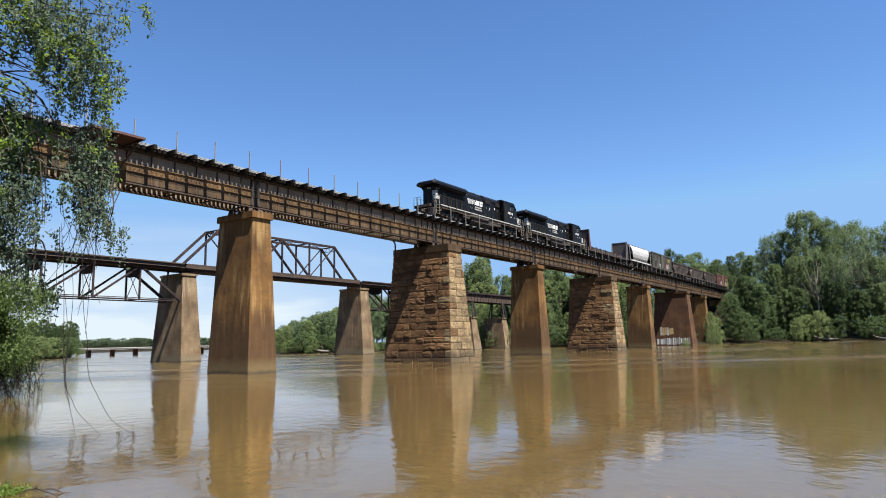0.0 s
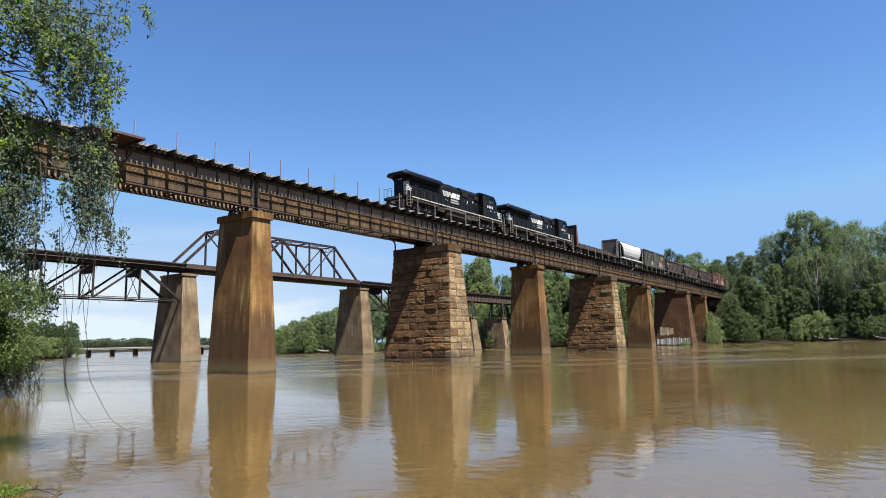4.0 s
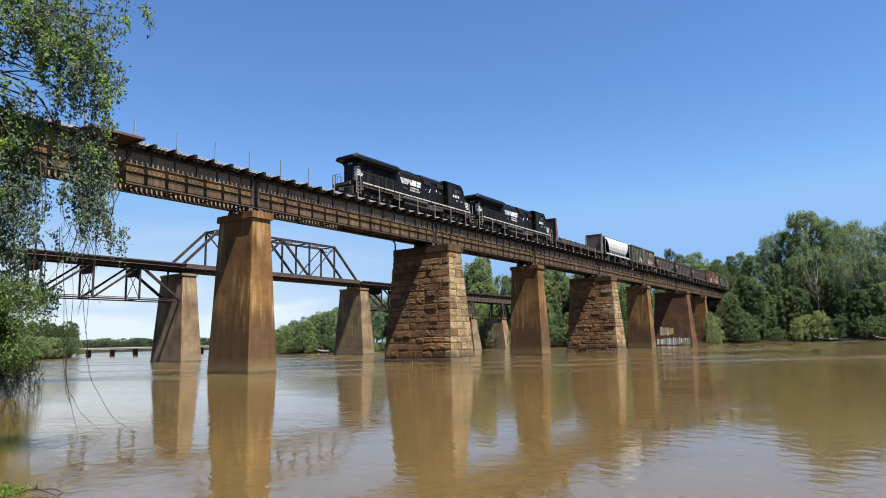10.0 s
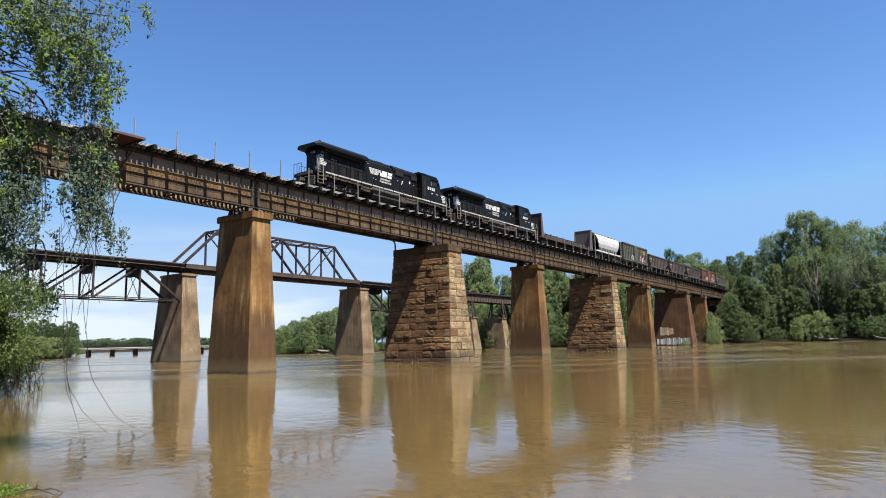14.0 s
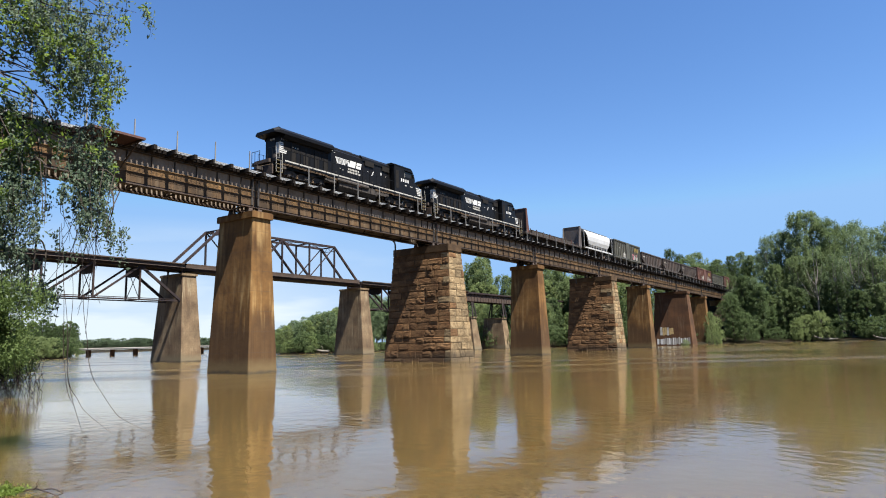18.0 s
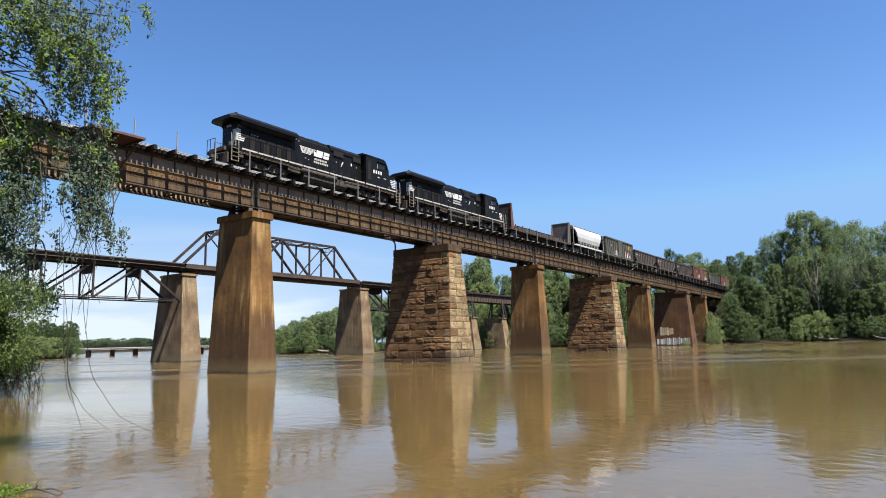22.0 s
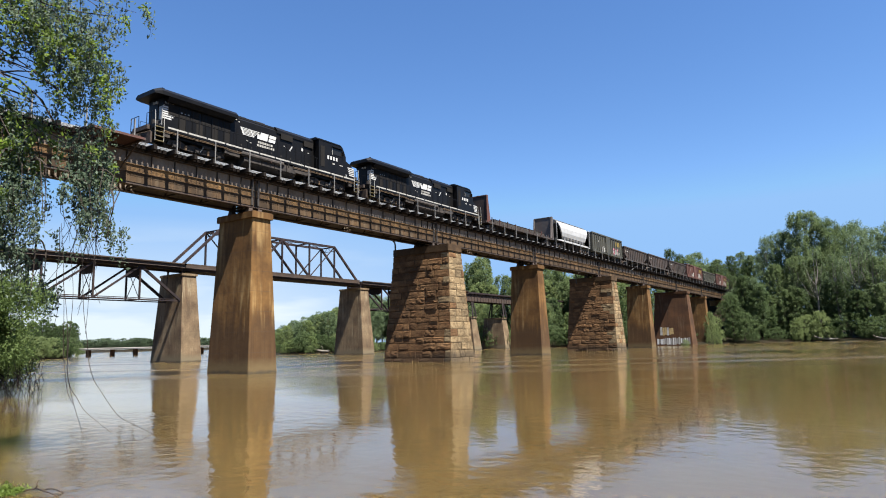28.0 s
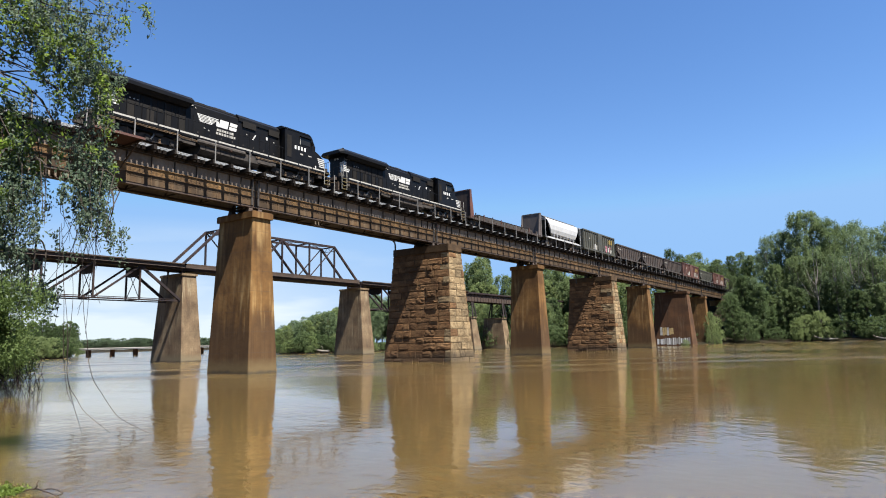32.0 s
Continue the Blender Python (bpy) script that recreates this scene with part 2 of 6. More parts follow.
CONCRETE_PALE = mat("pale_concrete", (0.1560, 0.1115, 0.0640), (0.0830, 0.0520, 0.0285), 2.4, 0.88, bump=0.05, streak=(0.0450, 0.0285, 0.0170), streak_amount=0.65, fine=14, band=(0.8, (0.1008, 0.0796, 0.0484)), lifts=1.5, blotch=0.32, pale=(0.2500, 0.2060, 0.1320), spec=0.3)
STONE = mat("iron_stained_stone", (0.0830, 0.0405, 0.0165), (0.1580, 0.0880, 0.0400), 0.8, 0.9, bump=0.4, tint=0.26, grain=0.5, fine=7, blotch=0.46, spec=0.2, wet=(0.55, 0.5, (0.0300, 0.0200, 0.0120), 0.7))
# Paler cream for end faces and corners: sunlight in colour, beside a real hue difference.
STONE_LIT = mat("cream_quarry_stone", (0.1150, 0.0740, 0.0340), (0.2400, 0.1740, 0.0950), 0.45, 0.9, bump=0.6, tint=0.3, grain=0.5, fine=6, blotch=0.5, spec=0.3, wet=(0.7, 0.6, (0.0420, 0.0310, 0.0190), 0.75))
CAP_STONE = mat("dark_weathered_cap", (0.0800, 0.0480, 0.0235), (0.0450, 0.0270, 0.0140), 1.2, 0.9, bump=0.2, grain=0.4, blotch=0.4, spec=0.2)
MORTAR = mat("brown_mortar", (0.0560, 0.0320, 0.0150), (0.0300, 0.0185, 0.0100), 0.8, 0.95, bump=0.5)
WEB = mat("grey_girder_paint", (0.1380, 0.1090, 0.0840), (0.1800, 0.1400, 0.1040), 1.4, 0.7, bump=0.12, streak=(0.0900, 0.0520, 0.0250), streak_amount=0.6, blotch=0.35)
RUST = mat("rusted_steel", (0.1650, 0.0870, 0.0240), (0.0950, 0.0490, 0.0150), 0.6, 0.85, bump=0.3, streak=(0.0400, 0.0205, 0.0072), streak_amount=0.7, blotch=0.45)
RUST_LOWER = mat("dull_brown_girder_rust", (0.0460, 0.0275, 0.0125), (0.0760, 0.0420, 0.0165), 0.7, 0.85, bump=0.25, streak=(0.0240, 0.0145, 0.0080), streak_amount=0.85, blotch=0.5, pale=(0.128, 0.092, 0.056), spec=0.3)
RUST_DARK = mat("dark_rusted_steel", (0.0417, 0.0235, 0.0143), (0.0235, 0.0143, 0.0103), 0.8, 0.8, bump=0.3)
BLACK_STEEL = mat("blackened_steel", (0.0165, 0.0133, 0.0117), (0.0274, 0.0212, 0.0165), 0.8, 0.7, bump=0.2)
TRUSS = mat("old_truss_paint", (0.0125, 0.0098, 0.0122), (0.0215, 0.0152, 0.0155), 0.9, 0.75, bump=0.25, spec=0.2, streak=(0.0560, 0.0290, 0.0165), streak_amount=0.6)
TIE = mat("creosoted_timber", (0.0081, 0.0062, 0.0057), (0.0143, 0.0114, 0.0095), 0.4, 0.85, bump=0.5, tint=0.25, spec=0.1)
GREY_CONCRETE = mat("grey_concrete", (0.36, 0.34, 0.31), (0.29, 0.275, 0.25), 3.0, 0.9, bump=0.05)
GALV = mat("galvanised_steel", (0.3300, 0.3400, 0.3500), (0.2600, 0.2700, 0.2800), 0.5, 0.45, 0.2, bump=0.1, tint=0.1)
POST = mat("weathered_grey_post", (0.1818, 0.1764, 0.1663), (0.1414, 0.1313, 0.1212), 0.3, 0.6, 0.2, bump=0.1)
LOCO = mat("black_locomotive_paint", (0.0040, 0.0040, 0.0046), (0.0062, 0.0060, 0.0060), 1.2, 0.4, bump=0.03, streak=(0.0085, 0.0068, 0.0058), streak_amount=0.5, spec=0.13)
GRIME = mat("road_grime", (0.0460, 0.0370, 0.0300), (0.0150, 0.0130, 0.0125), 0.35, 0.8, bump=0.3, spec=0.3, grain=0.4)
WHITE = mat("white_paint", (0.4200, 0.4180, 0.4050), (0.3500, 0.3480, 0.3350), 0.5, 0.5, bump=0.05, grain=0.12)
DULL_WHITE = mat("dulled_white_stripe", (0.3015, 0.2905, 0.2631), (0.2083, 0.1973, 0.1754), 0.4, 0.6, bump=0.05)
YELLOW = mat("safety_yellow", (0.2209, 0.1568, 0.0252), (0.1606, 0.1107, 0.0214), 0.4, 0.6, bump=0.05)
LOCO_DULL = mat("dusty_black_paint", (0.0056, 0.0049, 0.0045), (0.0082, 0.0070, 0.0060), 0.8, 0.75, bump=0.1, streak=(0.0120, 0.0094, 0.0073), streak_amount=0.7, spec=0.15)
RUST_BROWN = mat("brown_weathered_steel", (0.0620, 0.0360, 0.0150), (0.0960, 0.0520, 0.0190), 0.7, 0.85, bump=0.25, streak=(0.0290, 0.0170, 0.0090), streak_amount=0.85, blotch=0.45, pale=(0.122, 0.085, 0.050))
PINK = mat("sprayed_pink_paint", (0.42, 0.12, 0.17), (0.33, 0.16, 0.18), 0.4, 0.6, bump=0.05)
WORN_YELLOW = mat("worn_yellow_edge", (0.1350, 0.1035, 0.0360), (0.0675, 0.0540, 0.0270), 0.3, 0.7, bump=0.1)
PAINT_YELLOW = mat("faded_yellow_spray", (0.3000, 0.2150, 0.0850), (0.1900, 0.1250, 0.0500), 0.3, 0.7, bump=0.05)
ROOT = mat("dark_wet_root", (0.0110, 0.0085, 0.0065), (0.0060, 0.0050, 0.0045), 0.1, 0.9, bump=0.3, spec=0.1)
GLASS = mat("dark_cab_glass", (0.0110, 0.0101, 0.0092), (0.0110, 0.0101, 0.0092), 1.0, 0.12, bump=0, spec=0.25)
RED_OXIDE = mat("red_oxide_paint", (0.0820, 0.0230, 0.0130), (0.0480, 0.0165, 0.0110), 0.8, 0.75, bump=0.2, streak=(0.0280, 0.0123, 0.0086), blotch=0.4)
BROWN_CAR = mat("brown_hopper_paint", (0.0330, 0.0195, 0.0145), (0.0140, 0.0095, 0.0080), 0.7, 0.8, bump=0.2, streak=(0.0560, 0.0330, 0.0220), streak_amount=0.5, blotch=0.55, grain=0.4)
DARK_CAR = mat("dark_ribbed_paint", (0.0250, 0.0260, 0.0200), (0.0390, 0.0385, 0.0270), 1.0, 0.7, bump=0.2, streak=(0.0640, 0.0560, 0.0400), streak_amount=0.6, blotch=0.35)
GREY_CAR = mat("grey_bulkhead_paint", (0.0768, 0.0658, 0.0603), (0.0548, 0.0462, 0.0438), 0.9, 0.7, bump=0.2, streak=(0.0877, 0.0493, 0.0328))
HOPPER = mat("pale_grey_hopper_paint", (0.3389, 0.3389, 0.3379), (0.2824, 0.2824, 0.2799), 1.2, 0.45, bump=0.05, grain=0.12, streak=(0.1977, 0.1882, 0.1738), streak_amount=0.35)
STEEL = mat("worn_rail_steel", (0.1253, 0.0861, 0.0626), (0.0783, 0.0548, 0.0430), 0.3, 0.5, 0.5, bump=0.1)
BARK = mat("grey_bark", (0.0560, 0.0450, 0.0360), (0.0300, 0.0245, 0.0200), 0.25, 0.95, bump=0.8, spec=0.2)
PALE_BARK = mat("pale_bark", (0.1864, 0.1699, 0.1480), (0.1096, 0.0986, 0.0823), 0.4, 0.9, bump=0.5)
TWIG = mat("brown_twig", (0.0300, 0.0215, 0.0165), (0.0180, 0.0140, 0.0115), 0.1, 0.9, bump=0.3, spec=0.2)
LEAF = leaf_mat("summer_leaves", (0.0850, 0.1220, 0.0490), (0.1300, 0.1700, 0.0780), 0.65, 0.12)
# Besides dark species, this darker green holds shade for growth low on the bank.
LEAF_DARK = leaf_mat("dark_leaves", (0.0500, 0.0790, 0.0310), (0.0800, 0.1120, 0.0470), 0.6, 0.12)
LEAF_SPRING = leaf_mat("spring_leaves", (0.1250, 0.1720, 0.0620), (0.1950, 0.2360, 0.1050), 0.66, 0.12)
LEAF_BUSH = leaf_mat("bank_bush_leaves", (0.0600, 0.0960, 0.0250), (0.1200, 0.1680, 0.0520), 0.6, 0.25)
LEAF_GREY = leaf_mat("grey_green_leaves", (0.0860, 0.1240, 0.0620), (0.1340, 0.1800, 0.0950), 0.55, 0.12)
# Distance haze is mixed into this flatter, greyer green.
LEAF_HAZE = leaf_mat("far_leaves", (0.0620, 0.0880, 0.0520), (0.0820, 0.1120, 0.0640), 0.6, 0.1)
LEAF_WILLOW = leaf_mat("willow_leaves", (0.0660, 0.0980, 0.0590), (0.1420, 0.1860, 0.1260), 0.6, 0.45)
# Sunshine is mixed into this brighter green copy of the leaves.
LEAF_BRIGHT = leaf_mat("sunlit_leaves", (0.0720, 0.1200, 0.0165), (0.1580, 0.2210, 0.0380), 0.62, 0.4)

# ---- mesh tools ----


class Solid:
    """Collects boxes, beams and tubes into one mesh."""

    def __init__(self):
        self.v, self.f = [], []

    def add(self, v, f):
        k = len(self.v)
        self.v += [tuple(p) for p in v]
        self.f += [tuple(i + k for i in q) for q in f]
        return self

    def box(self, x0, x1, y0, y1, z0, z1, taper=(0, 0), c=0.0):
        """A box; taper draws the top in on x and y; c chamfers the upright edges."""
        tx, ty = taper
        if c:
            ring = lambda a, b, d, e, z: [(a + c, d, z), (b - c, d, z), (b, d + c, z), (b, e - c, z), (b - c, e, z), (a + c, e, z), (a, e - c, z), (a, d + c, z)]
            v = ring(x0, x1, y0, y1, z0) + ring(x0 + tx, x1 - tx, y0 + ty, y1 - ty, z1)
            f = [tuple(range(7, -1, -1)), tuple(range(8, 16))] + [(i, (i + 1) % 8, 8 + (i + 1) % 8, 8 + i) for i in range(8)]
            return self.add(v, f)
        v = [(x0, y0, z0), (x1, y0, z0), (x1, y1, z0), (x0, y1, z0), (x0 + tx, y0 + ty, z1), (x1 - tx, y0 + ty, z1), (x1 - tx, y1 - ty, z1), (x0 + tx, y1 - ty, z1)]
        return self.add(v, [(3, 2, 1, 0), (4, 5, 6, 7), (0, 1, 5, 4), (1, 2, 6, 5), (2, 3, 7, 6), (3, 0, 4, 7)])

    def beam(self, p, q, w, h):
        """A rectangular bar from p to q, w wide level and h deep."""
        p, q = Vector(p), Vector(q)
        d = (q - p).normalized()
        side = d.cross(Vector((0, 0, 1)))
        side = side.normalized() if side.length > 1e-4 else Vector((0, 1, 0))
        up = side.cross(d)
        v = [e + side * (a * w / 2) + up * (b * h / 2) for e in (p, q) for a, b in ((-1, -1), (1, -1), (1, 1), (-1, 1))]
        return self.add(v, [(0, 1, 2, 3), (7, 6, 5, 4), (0, 4, 5, 1), (1, 5, 6, 2), (2, 6, 7, 3), (3, 7, 4, 0)])

    def tube(self, pts, radii, n=6):
        pts = [Vector(p) for p in pts]
        rings = []
        for i, p in enumerate(pts):
            d = (pts[min(i + 1, len(pts) - 1)] - pts[max(i - 1, 0)]).normalized()
            a = d.cross(Vector((0.31, 0.77, 0.55))).normalized()
            b = d.cross(a)
            r = radii[i] if isinstance(radii, (list, tuple)) else radii
            rings += [p + (a * math.cos(2 * math.pi * k / n) + b * math.sin(2 * math.pi * k / n)) * r for k in range(n)]
        f = [(i * n + k, i * n + (k + 1) % n, (i + 1) * n + (k + 1) % n, (i + 1) * n + k) for i in range(len(pts) - 1) for k in range(n)]
        f += [tuple(range(n - 1, -1, -1)), tuple(range((len(pts) - 1) * n, len(pts) * n))]
        return self.add(rings, f)

    def extrude(self, profile, y0, y1):
        """A profile of (x, z) drawn from y0 to y1."""
        n = len(profile)
        v = [(x, y0, z) for x, z in profile] + [(x, y1, z) for x, z in profile]
        return self.add(v, [tuple(range(n)), tuple(range(2 * n - 1, n - 1, -1))] + [(i, n + i, n + (i + 1) % n, (i + 1) % n) for i in range(n)])

    def along(self, section, x0, x1):
        """A section of (y, z) drawn from x0 to x1."""
        n = len(section)
        v = [(x0, y, z) for y, z in section] + [(x1, y, z) for y, z in section]
        return self.add(v, [tuple(range(n - 1, -1, -1)), tuple(range(n, 2 * n))] + [(i, (i + 1) % n, n + (i + 1) % n, n + i) for i in range(n)])

    def mesh(self, name, material, smooth=False):
        me = bpy.data.meshes.new(name)
        me.from_pydata(self.v, [], self.f)
        bm = bmesh.new()
        bm.from_mesh(me)
        bmesh.ops.recalc_face_normals(bm, faces=bm.faces)
        bm.to_mesh(me)
        bm.free()
        me.materials.append(material)
        if smooth:
            for p in me.polygons:
                p.use_smooth = True
        return me


def part(name, shape, material, parent, label="", at=None, smooth=False):
    """One mesh object under a thing or part."""
    me = shape if isinstance(shape, bpy.types.Mesh) else shape.mesh(name, material, smooth)
    ob = new(name, me)
    ob.parent = parent
    if at is not None:
        ob.matrix_basis = at
    if label:
        ob["label"] = label
    return ob


def thing(name, m, label, category, group="", kind=""):
    ob = new(name)
    ob.empty_display_size = 0.5
    ob.matrix_basis = m
    return tagged(ob, label, category, group, kind)


def box(*a, **k):
    return Solid().box(*a, **k)


def seen_at(forward, right, z):
    """A place from metres ahead of the camera's level direction and to its right."""
    c, s = math.cos(TURN), math.sin(TURN)
    return Vector((forward * c + right * s, forward * s - right * c, z))


# ---- ground and river ----
TRACK_Y, RAIL_Z = 41.77, 15.77


def shore_radius(deg):
    """How far from the camera the far shore lies, by bearing."""
    table = [(-40, 150), (-20, 175), (0, 190), (5, 198), (13, 177), (22, 178), (35, 180), (44, 170), (48, 166), (49.6, 172), (50.5, 320), (52, 820), (60, 900), (63.5, 700), (64.2, 215), (69, 190), (80, 150), (95, 110)]
    if deg <= table[0][0]:
        return table[0][1]
    for (a, r), (b, s) in zip(table, table[1:]):
        if deg <= b:
            return r + (s - r) * (deg - a) / (b - a)
    return table[-1][1]


def height(x, y):
    r = math.hypot(x, y)
    deg = math.degrees(math.atan2(y, x))
    fw, rt = x * math.cos(TURN) + y * math.sin(TURN), x * math.sin(TURN) - y * math.cos(TURN)
    far = r - shore_radius(deg) if -60 < deg < 110 else -50
    near = max(-fw + 0.2, -(rt + 0.76 * fw + 1.0) - max(0, fw - 34) * 0.9 if fw > -5 else 5)
    d = max(far, near)
    z = max(-2.5, d * 0.3) if d < 0 else 0.6 * (1 - math.exp(-d / 2.0)) + 2.0 * (1 - math.exp(-max(0, d - 6) / 16.0))
    z = min(z, 0.35 + 0.02 * r) if r < 30 else z
    if d > 0:
        z += 0.35 * noise.noise(Vector((x * 0.12, y * 0.12, 0))) * min(1, d / 4)
        # railway embankments at both ends of the bridge
        for run in ((x - 206), (-14 - x)):
            if run > -8:
                z = max(z, min(14.9, 14.9 - max(0, abs(y - TRACK_Y) - 4) * 0.6 - max(0, -run) * 1.4))
    return z


def build_ground():
    rings = [0.0]
    r = 0.8
    while r < 2600:
        rings.append(r)
        r *= 1.07 if r < 140 or r > 240 else 1.018
    n = 260
    v = [(0, 0, height(0.01, 0))]
    for r in rings[1:]:
        for k in range(n):
            a = 2 * math.pi * k / n
            x, y = r * math.cos(a), r * math.sin(a)
            v.append((x, y, height(x, y)))
    f = [(0, 1 + k, 1 + (k + 1) % n) for k in range(n)]
    for i in range(len(rings) - 2):
        f += [(1 + i * n + k, 1 + (i + 1) * n + k, 1 + (i + 1) * n + (k + 1) % n, 1 + i * n + (k + 1) % n) for k in range(n)]
    ob = new("ground", Solid().add(v, f).mesh("ground", EARTH, True))
    tagged(ob, "brown earth river banks and river bed", "ground", kind="structure")
    s = Solid()
    m = 96
    s.add([(2500 * math.cos(2 * math.pi * k / m), 2500 * math.sin(2 * math.pi * k / m), 0) for k in range(m)], [tuple(range(m))])
    return tagged(new("water", s.mesh("water", WATER)), "wide muddy brown river with soft ripples", "river", kind="structure")


RIVER = build_ground()

# ---- the girder bridge ----
PIERS = [8.3, 32.78, 57.5, 81.64, 106.3, 130.6, 155.1, 179.5, 204.0]
SHAFT_TOP, CAP_TOP = 11.9, 12.42


def concrete_pier(x, label, wide=2.75, long=4.95, top=(0.50, 0.40), material=CONCRETE, group="bridge piers", y=TRACK_Y, z1=SHAFT_TOP, z2=CAP_TOP):
    p = thing("bridge_pier", pose(x, y, 0), label, "bridge pier", group)
    a, b = wide / 2, long / 2
    k = (z1 + 2.5) / z1
    part("shaft", box(-a - top[0] * (k - 1), a + top[0] * (k - 1), -b - top[1] * (k - 1), b + top[1] * (k - 1), -2.5, z1, taper=(top[0] * k, top[1] * k), c=0.05), material, p)
    a, b = a - top[0] + 0.15, b - top[1] + 0.16
    part("cap", box(-a, a, -b, b, z1, z2 - 0.06, c=0.05).box(-a + 0.05, a - 0.05, -b + 0.05, b - 0.05, z2 - 0.06, z2, c=0.05), material, p)
    return p


def stone_blocks(material):
    """Rough-faced blocks of unit size whose face looks along -y."""
    out = []
    rng = random.Random(5)
    for _ in range(10):
        v, f = [], []
        n = 5
        for j in range(n + 1):
            for i in range(n + 1):
                x, z = i / n - 0.5, j / n - 0.5
                edge = i in (0, n) or j in (0, n)
                y = 0.12 * rng.random() if edge else -0.34 * rng.random() - 0.02
                if edge:
                    x *= 0.985
                    z *= 0.97
                    x += rng.uniform(-0.012, 0.012)
                    z += rng.uniform(-0.02, 0.02)
                v.append((x, y, z))
        for j in range(n):
            for i in range(n):
                a = j * (n + 1) + i
                f.append((a, a + 1, a + n + 2, a + n + 1))
        k = len(v)
        rim = list(range(0, n)) + [n + (n + 1) * j for j in range(n)] + [n + (n + 1) * n - i for i in range(n)] + [(n + 1) * (n - j) for j in range(n)]
        v += [(v[q][0], 1.0, v[q][2]) for q in rim]
        m = len(rim)
        f += [(rim[i], k + i, k + (i + 1) % m, rim[(i + 1) % m]) for i in range(m)]
        me = bpy.data.meshes.new("stone_block")
        me.from_pydata(v, [], f)
        me.materials.append(material)
        out.append(me)
    return out


STONE_PIERS = []


def stone_pier(x, long=8.9, wide=4.5):
    """The core and cap; the blocks are laid later."""
    p = thing("stone_pier", pose(x, TRACK_Y, 0), "battered bridge pier of rough brown quarry stone courses", "bridge pier", "bridge piers")
    a, b, tx, ty = wide / 2 - 0.1, long / 2 - 0.1, 1.08, 0.72
    k = (SHAFT_TOP + 2.5) / SHAFT_TOP
    part("core", box(-a - tx * (k - 1), a + tx * (k - 1), -b - ty * (k - 1), b + ty * (k - 1), -2.5, SHAFT_TOP - 0.2, taper=(tx * k, ty * k)), MORTAR, p)
    a, b = a - tx + 0.22, b - ty + 0.22
    part("cap", box(-a, a, -b, b, SHAFT_TOP - 0.2, CAP_TOP, c=0.12), CAP_STONE, p, "weathered cap")
    STONE_PIERS.append((p, wide, long, tx, ty))


def lay_stones():
    blocks, lit_cream = stone_blocks(STONE), stone_blocks(STONE_LIT)
    rng = random.Random(11)
    for p, wide, long, tx, ty in STONE_PIERS:
        z = -0.3
        rear = Solid()
        while z < SHAFT_TOP - 0.25:
            h = rng.choice((0.56, 0.62, 0.70, 0.78)) if z > 0 else 0.7
            h = min(h, SHAFT_TOP - 0.2 - z)
            zc = z + h / 2
            t = zc / SHAFT_TOP
            # the face towards the near bank (looking along -x) and the end face (looking along -y)
            for face in (0, 1):
                half = (long / 2 - ty * t) if face == 0 else (wide / 2 - tx * t)
                off = (wide / 2 - tx * t) if face == 0 else (long / 2 - ty * t)
                lean = math.atan((tx if face == 0 else ty) / SHAFT_TOP)
                u = -half
                while u < half - 0.05:
                    w = rng.uniform(0.65, 1.9) if face == 0 else rng.uniform(0.75, 1.45)
                    if half - u - w < 0.45:
                        w = half - u
                    c = u + w / 2
                    push = rng.uniform(-0.02, 0.02) + (0.08 if rng.random() < 0.14 else 0) if face == 0 else rng.uniform(-0.025, 0.025)
                    turn = Matrix.Rotation(radians(-90), 4, "Z") if face == 0 else Matrix()
                    place = Vector((-off - push, -c, zc)) if face == 0 else Vector((c, -off - push, zc))
                    m = Matrix.Translation(place) @ turn @ Matrix.Rotation(-lean, 4, "X") @ Matrix.Diagonal((w - 0.024, rng.choice((0.03, 0.05, 0.08, 0.13, 0.16) if face == 0 else (0.03, 0.05, 0.08, 0.11)), h - 0.022, 1))
                    # end faces and some corners take the copy with sunlight in its colour
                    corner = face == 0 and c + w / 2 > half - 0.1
                    part("stone", rng.choice(lit_cream if (face == 1 and rng.random() < 0.94) or (corner and rng.random() < 0.5) else blocks), None, p, at=m)
                    u += w
            # the two faces turned away, as one mesh
            for face in (2, 3):
                half = (long / 2 - ty * t) if face == 2 else (wide / 2 - tx * t)
                off = (wide / 2 - tx * t) if face == 2 else (long / 2 - ty * t)
                u = -half
                while u < half - 0.05:
                    w = rng.uniform(0.6, 1.9)
                    if half - u - w < 0.45:
                        w = half - u
                    c, d = u + w / 2, rng.uniform(0.02, 0.07)
                    if face == 2:
                        rear.box(off - 0.12, off + d, c - w / 2 + 0.01, c + w / 2 - 0.01, z + 0.008, z + h - 0.008, c=0.03)
                    else:
                        rear.box(c - w / 2 + 0.01, c + w / 2 - 0.01, off - 0.12, off + d, z + 0.008, z + h - 0.008, c=0.03)
                    u += w
            z += h
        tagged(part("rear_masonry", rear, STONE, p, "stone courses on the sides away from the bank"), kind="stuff")


